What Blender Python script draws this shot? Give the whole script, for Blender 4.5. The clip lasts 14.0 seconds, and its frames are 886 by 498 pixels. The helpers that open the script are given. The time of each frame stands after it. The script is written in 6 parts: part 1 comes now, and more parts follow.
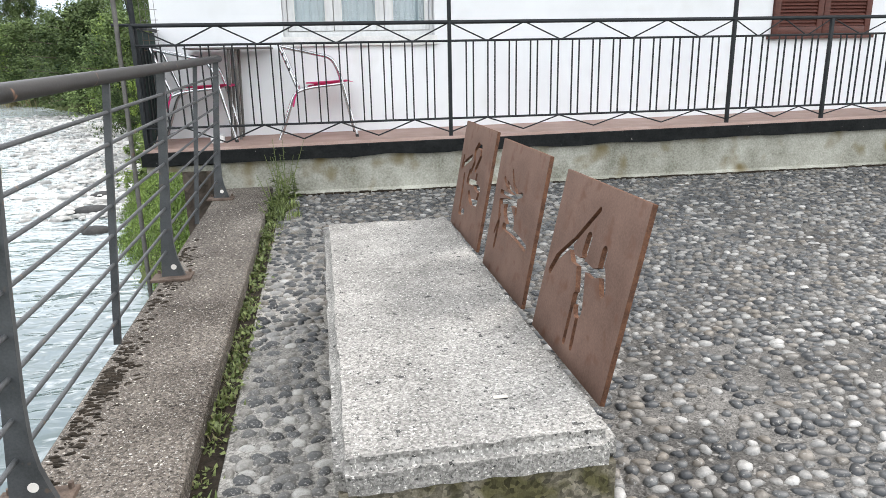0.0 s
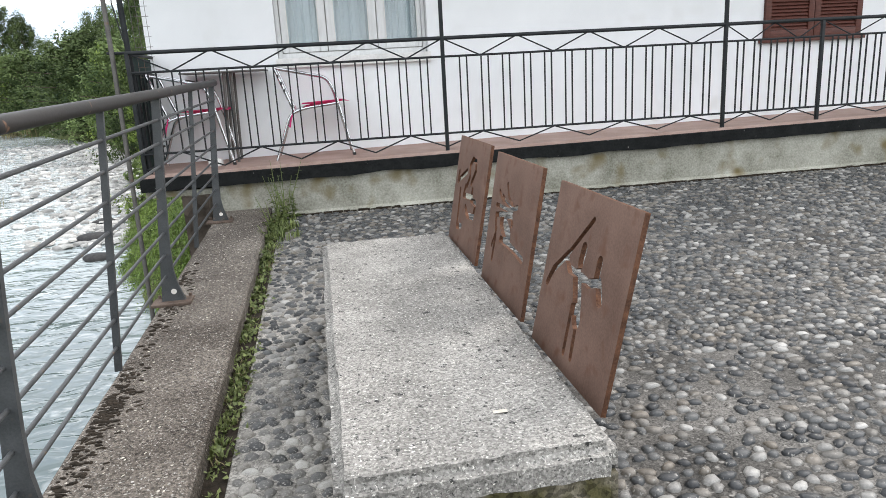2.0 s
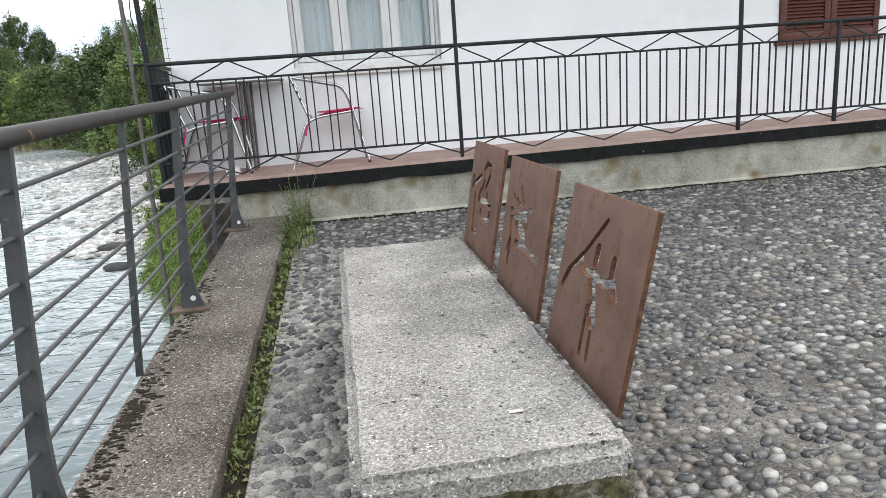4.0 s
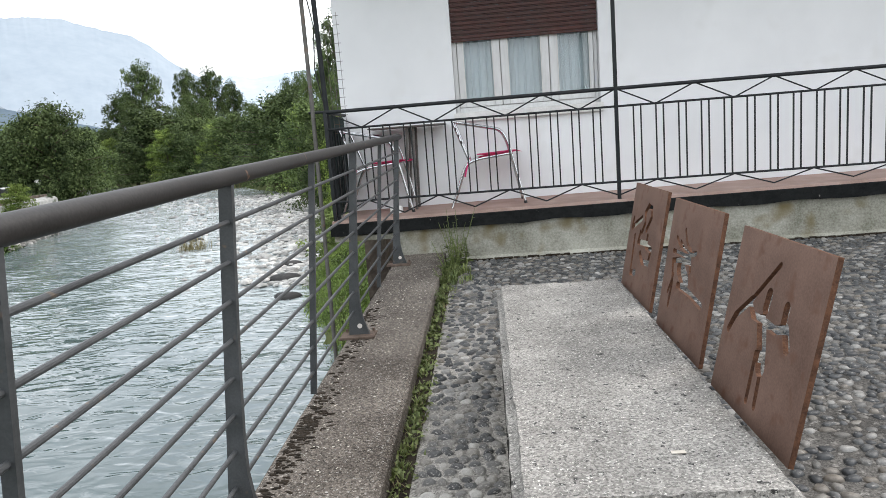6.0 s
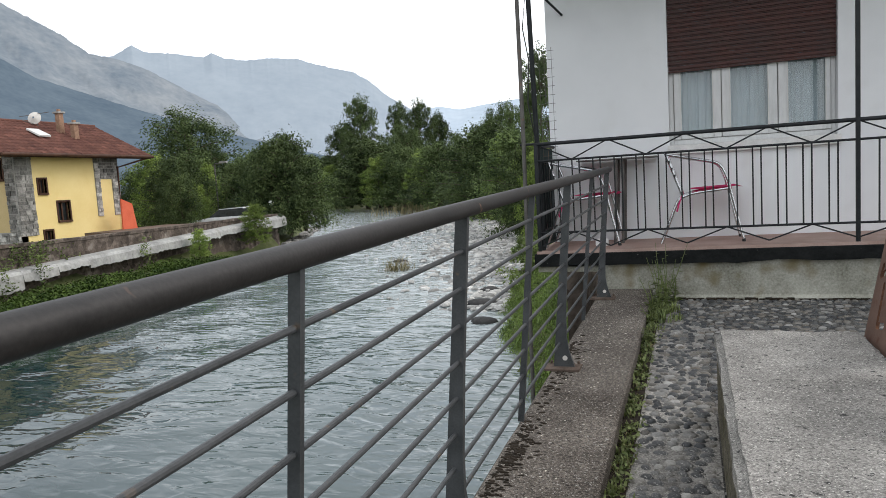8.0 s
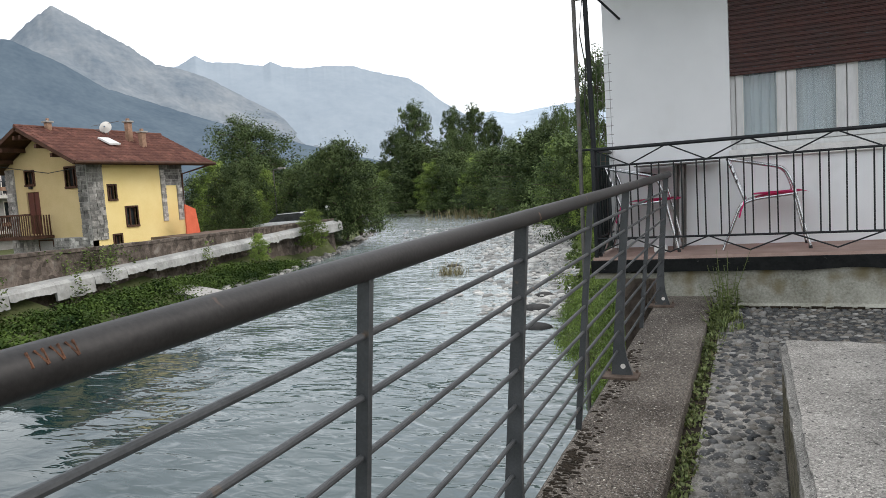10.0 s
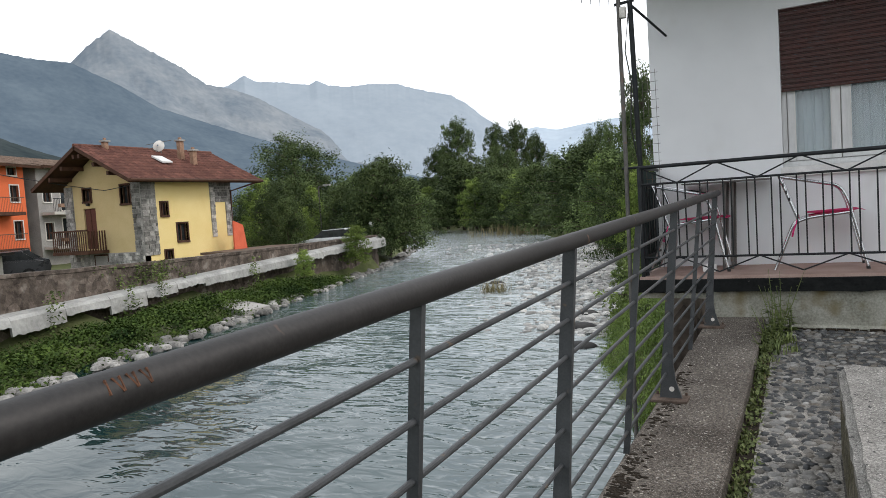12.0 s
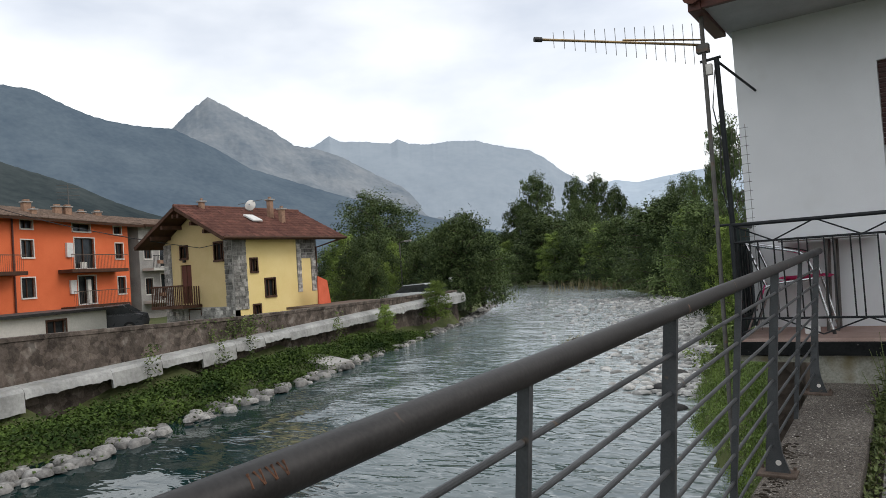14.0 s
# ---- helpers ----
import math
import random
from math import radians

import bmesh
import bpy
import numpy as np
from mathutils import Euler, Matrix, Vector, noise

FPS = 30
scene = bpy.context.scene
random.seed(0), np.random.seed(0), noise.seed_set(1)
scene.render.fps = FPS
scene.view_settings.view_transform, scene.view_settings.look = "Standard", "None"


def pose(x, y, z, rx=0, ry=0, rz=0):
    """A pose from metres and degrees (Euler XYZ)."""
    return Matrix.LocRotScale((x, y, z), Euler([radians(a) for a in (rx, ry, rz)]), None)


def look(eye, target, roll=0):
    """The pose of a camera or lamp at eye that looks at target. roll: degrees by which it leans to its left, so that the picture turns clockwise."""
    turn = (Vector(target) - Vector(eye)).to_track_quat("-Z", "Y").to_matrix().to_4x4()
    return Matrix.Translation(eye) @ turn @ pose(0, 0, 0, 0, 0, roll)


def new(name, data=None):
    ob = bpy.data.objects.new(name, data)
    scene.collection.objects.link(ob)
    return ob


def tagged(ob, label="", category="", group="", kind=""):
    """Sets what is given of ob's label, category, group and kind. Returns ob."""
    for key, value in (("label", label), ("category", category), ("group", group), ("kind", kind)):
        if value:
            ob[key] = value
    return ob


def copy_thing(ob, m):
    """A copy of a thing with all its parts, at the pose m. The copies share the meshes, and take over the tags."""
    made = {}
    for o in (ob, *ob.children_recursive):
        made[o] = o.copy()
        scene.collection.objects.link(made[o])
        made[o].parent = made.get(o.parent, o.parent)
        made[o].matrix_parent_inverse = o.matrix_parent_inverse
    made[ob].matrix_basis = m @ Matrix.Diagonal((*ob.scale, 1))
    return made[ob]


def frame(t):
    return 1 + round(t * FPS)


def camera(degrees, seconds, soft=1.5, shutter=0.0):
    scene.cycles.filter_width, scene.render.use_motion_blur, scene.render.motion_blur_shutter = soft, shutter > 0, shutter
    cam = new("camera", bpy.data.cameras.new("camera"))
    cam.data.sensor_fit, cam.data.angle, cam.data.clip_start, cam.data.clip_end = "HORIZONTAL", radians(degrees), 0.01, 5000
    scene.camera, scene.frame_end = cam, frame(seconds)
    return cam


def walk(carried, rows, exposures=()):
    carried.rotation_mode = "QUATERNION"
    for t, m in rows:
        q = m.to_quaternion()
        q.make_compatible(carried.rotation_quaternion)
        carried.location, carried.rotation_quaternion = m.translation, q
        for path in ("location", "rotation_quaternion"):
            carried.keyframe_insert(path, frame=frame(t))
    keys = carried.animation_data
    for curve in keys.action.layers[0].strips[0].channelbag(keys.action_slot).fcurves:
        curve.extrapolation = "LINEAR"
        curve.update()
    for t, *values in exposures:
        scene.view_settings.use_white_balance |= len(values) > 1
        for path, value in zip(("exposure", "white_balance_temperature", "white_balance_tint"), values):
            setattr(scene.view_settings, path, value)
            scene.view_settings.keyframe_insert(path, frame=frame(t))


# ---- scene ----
cam = camera(66.1, 14.0, 0.55)
PATH = [
    (0, (0.032, -0.048, 1.151), (0.359, 1.853, 0.621), -1.2),
    (0.5, (0.049, -0.043, 1.145), (0.394, 1.854, 0.611), -1.9),
    (1, (0.046, -0.046, 1.148), (0.38, 1.854, 0.623), -2.1),
    (1.5, (0.037, -0.062, 1.158), (0.356, 1.85, 0.667), -2.4),
    (2, (0.054, -0.05, 1.153), (0.376, 1.863, 0.664), -3.3),
    (4.5, (0.051, -0.093, 1.14), (0.291, 1.843, 0.7), -4.8),
    (5, (0.04, -0.117, 1.137), (0.169, 1.842, 0.754), -4.4),
    (5.5, (0.021, -0.137, 1.148), (0.05, 1.833, 0.804), -4.6),
    (6, (-0.001, -0.172, 1.152), (-0.144, 1.798, 0.837), -4.5),
    (6.5, (-0.06, -0.17, 1.155), (-0.463, 1.768, 0.868), -5.5),
    (7, (-0.076, -0.219, 1.169), (-0.656, 1.683, 0.953), -4.4),
    (7.5, (-0.082, -0.238, 1.179), (-0.73, 1.644, 0.983), -3.6),
    (8, (-0.087, -0.246, 1.182), (-0.775, 1.622, 0.989), -3.5),
    (10.5, (-0.095, -0.287, 1.206), (-0.951, 1.513, 1.044), -3.5),
    (11, (-0.098, -0.287, 1.211), (-0.967, 1.508, 1.064), -3.1),
    (11.5, (-0.1, -0.292, 1.211), (-0.987, 1.496, 1.074), -3.1),
    (12, (-0.103, -0.302, 1.22), (-1.045, 1.458, 1.105), -3.7),
    (12.5, (-0.101, -0.303, 1.227), (-1.056, 1.451, 1.13), -3.8),
    (13, (-0.098, -0.317, 1.228), (-1.08, 1.421, 1.111), -3.8),
    (13.5, (-0.128, -0.303, 1.228), (-1.155, 1.412, 1.161), -2.0),
    (14, (-0.138, -0.341, 1.273), (-1.269, 1.307, 1.332), -3.9),
]
walk(cam, [(t, look(eye, target, roll)) for t, eye, target, roll in PATH],
     [(t, stops, 6580, 12.5) for t, stops in ((0.0, 0.80), (1.0, 0.64), (2.2, 0.52), (4.5, 0.50), (5.5, 0.38), (6.5, 0.20), (7.5, -0.19), (8.2, -0.26), (10.5, -0.20), (11.0, -0.27), (13.0, -0.38), (14.0, -0.64))])

# ---- world, sun, sky ----
SUN_AZ, SUN_EL = radians(62), radians(40)
world = bpy.data.worlds.new("sky")
scene.world = world
world.use_nodes = True
wn, wl = world.node_tree.nodes, world.node_tree.links
wn.clear()
w_out = wn.new("ShaderNodeOutputWorld")
w_sky = wn.new("ShaderNodeTexSky")
w_sky.sky_type, w_sky.sun_disc = "NISHITA", False
w_sky.sun_elevation, w_sky.sun_rotation = SUN_EL, SUN_AZ
w_sky.dust_density, w_sky.air_density = 2.0, 1.0
w_bg = wn.new("ShaderNodeBackground")
w_bg.inputs["Strength"].default_value = 0.22
w_cl = wn.new("ShaderNodeBackground")
w_cl.inputs["Color"].default_value = (0.93, 0.975, 1.0, 1)
w_cl.inputs["Strength"].default_value = 1.95
w_tc = wn.new("ShaderNodeTexCoord")
w_map = wn.new("ShaderNodeMapping")
w_map.inputs["Scale"].default_value = (1.2, 1.2, 3.2)
w_noise = wn.new("ShaderNodeTexNoise")
w_noise.inputs["Scale"].default_value, w_noise.inputs["Detail"].default_value = 1.7, 6
w_ramp = wn.new("ShaderNodeValToRGB")
w_ramp.color_ramp.elements[0].position, w_ramp.color_ramp.elements[1].position = 0.33, 0.62
w_ramp.color_ramp.elements[0].color = (0.5, 0.5, 0.5, 1)
w_mix = wn.new("ShaderNodeMixShader")
wl.new(w_tc.outputs["Generated"], w_map.inputs["Vector"])
wl.new(w_map.outputs["Vector"], w_noise.inputs["Vector"])
wl.new(w_noise.outputs["Fac"], w_ramp.inputs["Fac"])
wl.new(w_ramp.outputs["Color"], w_mix.inputs["Fac"])
wl.new(w_sky.outputs["Color"], w_bg.inputs["Color"])
wl.new(w_bg.outputs["Background"], w_mix.inputs[1])
wl.new(w_cl.outputs["Background"], w_mix.inputs[2])
wl.new(w_mix.outputs["Shader"], w_out.inputs["Surface"])
sun_data = bpy.data.lights.new("sun", "SUN")
sun_data.energy, sun_data.angle, sun_data.color = 1.1, radians(25), (1.0, 0.97, 0.92)
sun = new("sun", sun_data)
sun.matrix_basis = look((0, 0, 60), (0 - math.sin(SUN_AZ) * 60, 0 - math.cos(SUN_AZ) * 60, 60 - math.tan(SUN_EL) * 60))


# ---- materials ----
def mat(name, low, high, scale=6.0, rough=0.8, bump=0.3, fine=60.0, metal=0.0, spots=None, spot_scale=30.0, spot_at=(0.62, 0.7),
        grain=None, palette=None, stretch=(1, 1, 1), vary=0.0, island=0.0, depth=0.01, glow=0.0, spec=None, specks=()):
    """Two scales of noise between two colours, optional spots, grain and relief."""
    m = bpy.data.materials.new(name)
    m.use_nodes = True
    n, l = m.node_tree.nodes, m.node_tree.links
    b = n["Principled BSDF"]
    tc, mp = n.new("ShaderNodeTexCoord"), n.new("ShaderNodeMapping")
    mp.inputs["Scale"].default_value = stretch
    l.new(tc.outputs["Object"], mp.inputs["Vector"])

    def tex(s, d=5):
        t = n.new("ShaderNodeTexNoise")
        t.inputs["Scale"].default_value, t.inputs["Detail"].default_value, t.inputs["Roughness"].default_value = s, d, 0.6
        l.new(mp.outputs["Vector"], t.inputs["Vector"])
        return t

    big, small = tex(scale), tex(fine, 3)
    add = n.new("ShaderNodeMath")
    add.operation = "MULTIPLY_ADD"
    l.new(small.outputs["Fac"], add.inputs[0])
    add.inputs[1].default_value = 0.55
    l.new(big.outputs["Fac"], add.inputs[2])
    ramp = n.new("ShaderNodeValToRGB")
    ramp.color_ramp.elements[0].position, ramp.color_ramp.elements[1].position = 0.55, 1.0
    ramp.color_ramp.elements[0].color, ramp.color_ramp.elements[1].color = (*low, 1), (*high, 1)
    l.new(add.outputs[0], ramp.inputs["Fac"])
    colour = ramp.outputs["Color"]
    if palette:
        src, socket, stops = palette
        info, pr, ml, mr = n.new(src), n.new("ShaderNodeValToRGB"), n.new("ShaderNodeMix"), n.new("ShaderNodeMapRange")
        while len(pr.color_ramp.elements) < len(stops):
            pr.color_ramp.elements.new(0.5)
        for el, (at, c) in zip(pr.color_ramp.elements, stops):
            el.position, el.color = at, (*c, 1)
        l.new(info.outputs[socket], pr.inputs["Fac"])
        ml.data_type, ml.blend_type = "RGBA", "MULTIPLY"
        ml.inputs[0].default_value = 1.0
        mr.inputs[1].default_value, mr.inputs[2].default_value = 0.5, 1.0
        mr.inputs[3].default_value, mr.inputs[4].default_value = 0.6, 1.35
        l.new(add.outputs[0], mr.inputs[0])
        l.new(pr.outputs["Color"], ml.inputs[6])
        l.new(mr.outputs[0], ml.inputs[7])
        colour = ml.outputs[2]
    marks = ([(spots, spot_scale, *spot_at)] if spots else []) + list(specks)
    for tone, size, lo, hi in marks:
        st = tex(size, 2)
        sr = n.new("ShaderNodeValToRGB")
        sr.color_ramp.elements[0].position, sr.color_ramp.elements[1].position = lo, hi
        l.new(st.outputs["Fac"], sr.inputs["Fac"])
        mx = n.new("ShaderNodeMix")
        mx.data_type = "RGBA"
        l.new(sr.outputs["Color"], mx.inputs[0])
        l.new(colour, mx.inputs[6])
        mx.inputs[7].default_value = (*tone, 1)
        colour = mx.outputs[2]
    if grain:
        vo, bw, mg, ml2 = n.new("ShaderNodeTexVoronoi"), n.new("ShaderNodeSeparateColor"), n.new("ShaderNodeMapRange"), n.new("ShaderNodeMix")
        vo.inputs["Scale"].default_value = grain[0]
        l.new(mp.outputs["Vector"], vo.inputs["Vector"])
        l.new(vo.outputs["Color"], bw.inputs["Color"])
        mg.inputs[3].default_value, mg.inputs[4].default_value = 1 - grain[1], 1 + grain[1]
        l.new(bw.outputs[0], mg.inputs[0])
        ml2.data_type, ml2.blend_type = "RGBA", "MULTIPLY"
        ml2.inputs[0].default_value = 1.0
        l.new(colour, ml2.inputs[6])
        l.new(mg.outputs[0], ml2.inputs[7])
        colour = ml2.outputs[2]
    for amount, node, socket in ((vary, "ShaderNodeObjectInfo", "Random"), (island, "ShaderNodeNewGeometry", "Random Per Island")):
        if amount:
            info, hsv, mr = n.new(node), n.new("ShaderNodeHueSaturation"), n.new("ShaderNodeMapRange")
            mr.inputs[3].default_value, mr.inputs[4].default_value = 1 - amount, 1 + amount
            l.new(info.outputs[socket], mr.inputs[0])
            l.new(mr.outputs[0], hsv.inputs["Value"])
            l.new(colour, hsv.inputs["Color"])
            colour = hsv.outputs["Color"]
    l.new(colour, b.inputs["Base Color"])
    b.inputs["Metallic"].default_value = metal
    b.inputs["Specular IOR Level"].default_value = spec if spec is not None else 0.2 if rough >= 0.68 else 0.4
    rr = n.new("ShaderNodeMapRange")
    rr.inputs[3].default_value, rr.inputs[4].default_value = max(0.02, rough - 0.12), min(1, rough + 0.12)
    l.new(big.outputs["Fac"], rr.inputs[0])
    l.new(rr.outputs[0], b.inputs["Roughness"])
    if bump:
        bp = n.new("ShaderNodeBump")
        bp.inputs["Strength"].default_value, bp.inputs["Distance"].default_value = bump, depth
        l.new(add.outputs[0], bp.inputs["Height"])
        l.new(bp.outputs["Normal"], b.inputs["Normal"])
    # emission in the base colour; lifts the far hills as haze would
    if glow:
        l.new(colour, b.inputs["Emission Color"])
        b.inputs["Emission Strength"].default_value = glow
    return m


def leaf_mat(name, low, high):
    m = mat(name, low, high, 0.6, 0.75, 0, 2.4, island=0.12, vary=0.3, spec=0.1)
    return m


DUSTY = ((0.0, (0.045, 0.046, 0.046)), (0.3, (0.085, 0.086, 0.085)), (0.6, (0.15, 0.145, 0.135)), (0.8, (0.23, 0.215, 0.19)), (1.0, (0.40, 0.39, 0.36)))
STONES = ((0.0, (0.022, 0.024, 0.026)), (0.28, (0.047, 0.050, 0.052)), (0.52, (0.088, 0.090, 0.088)), (0.72, (0.135, 0.118, 0.096)), (0.85, (0.19, 0.186, 0.175)), (0.96, (0.235, 0.23, 0.215)), (1.0, (0.36, 0.35, 0.33)))
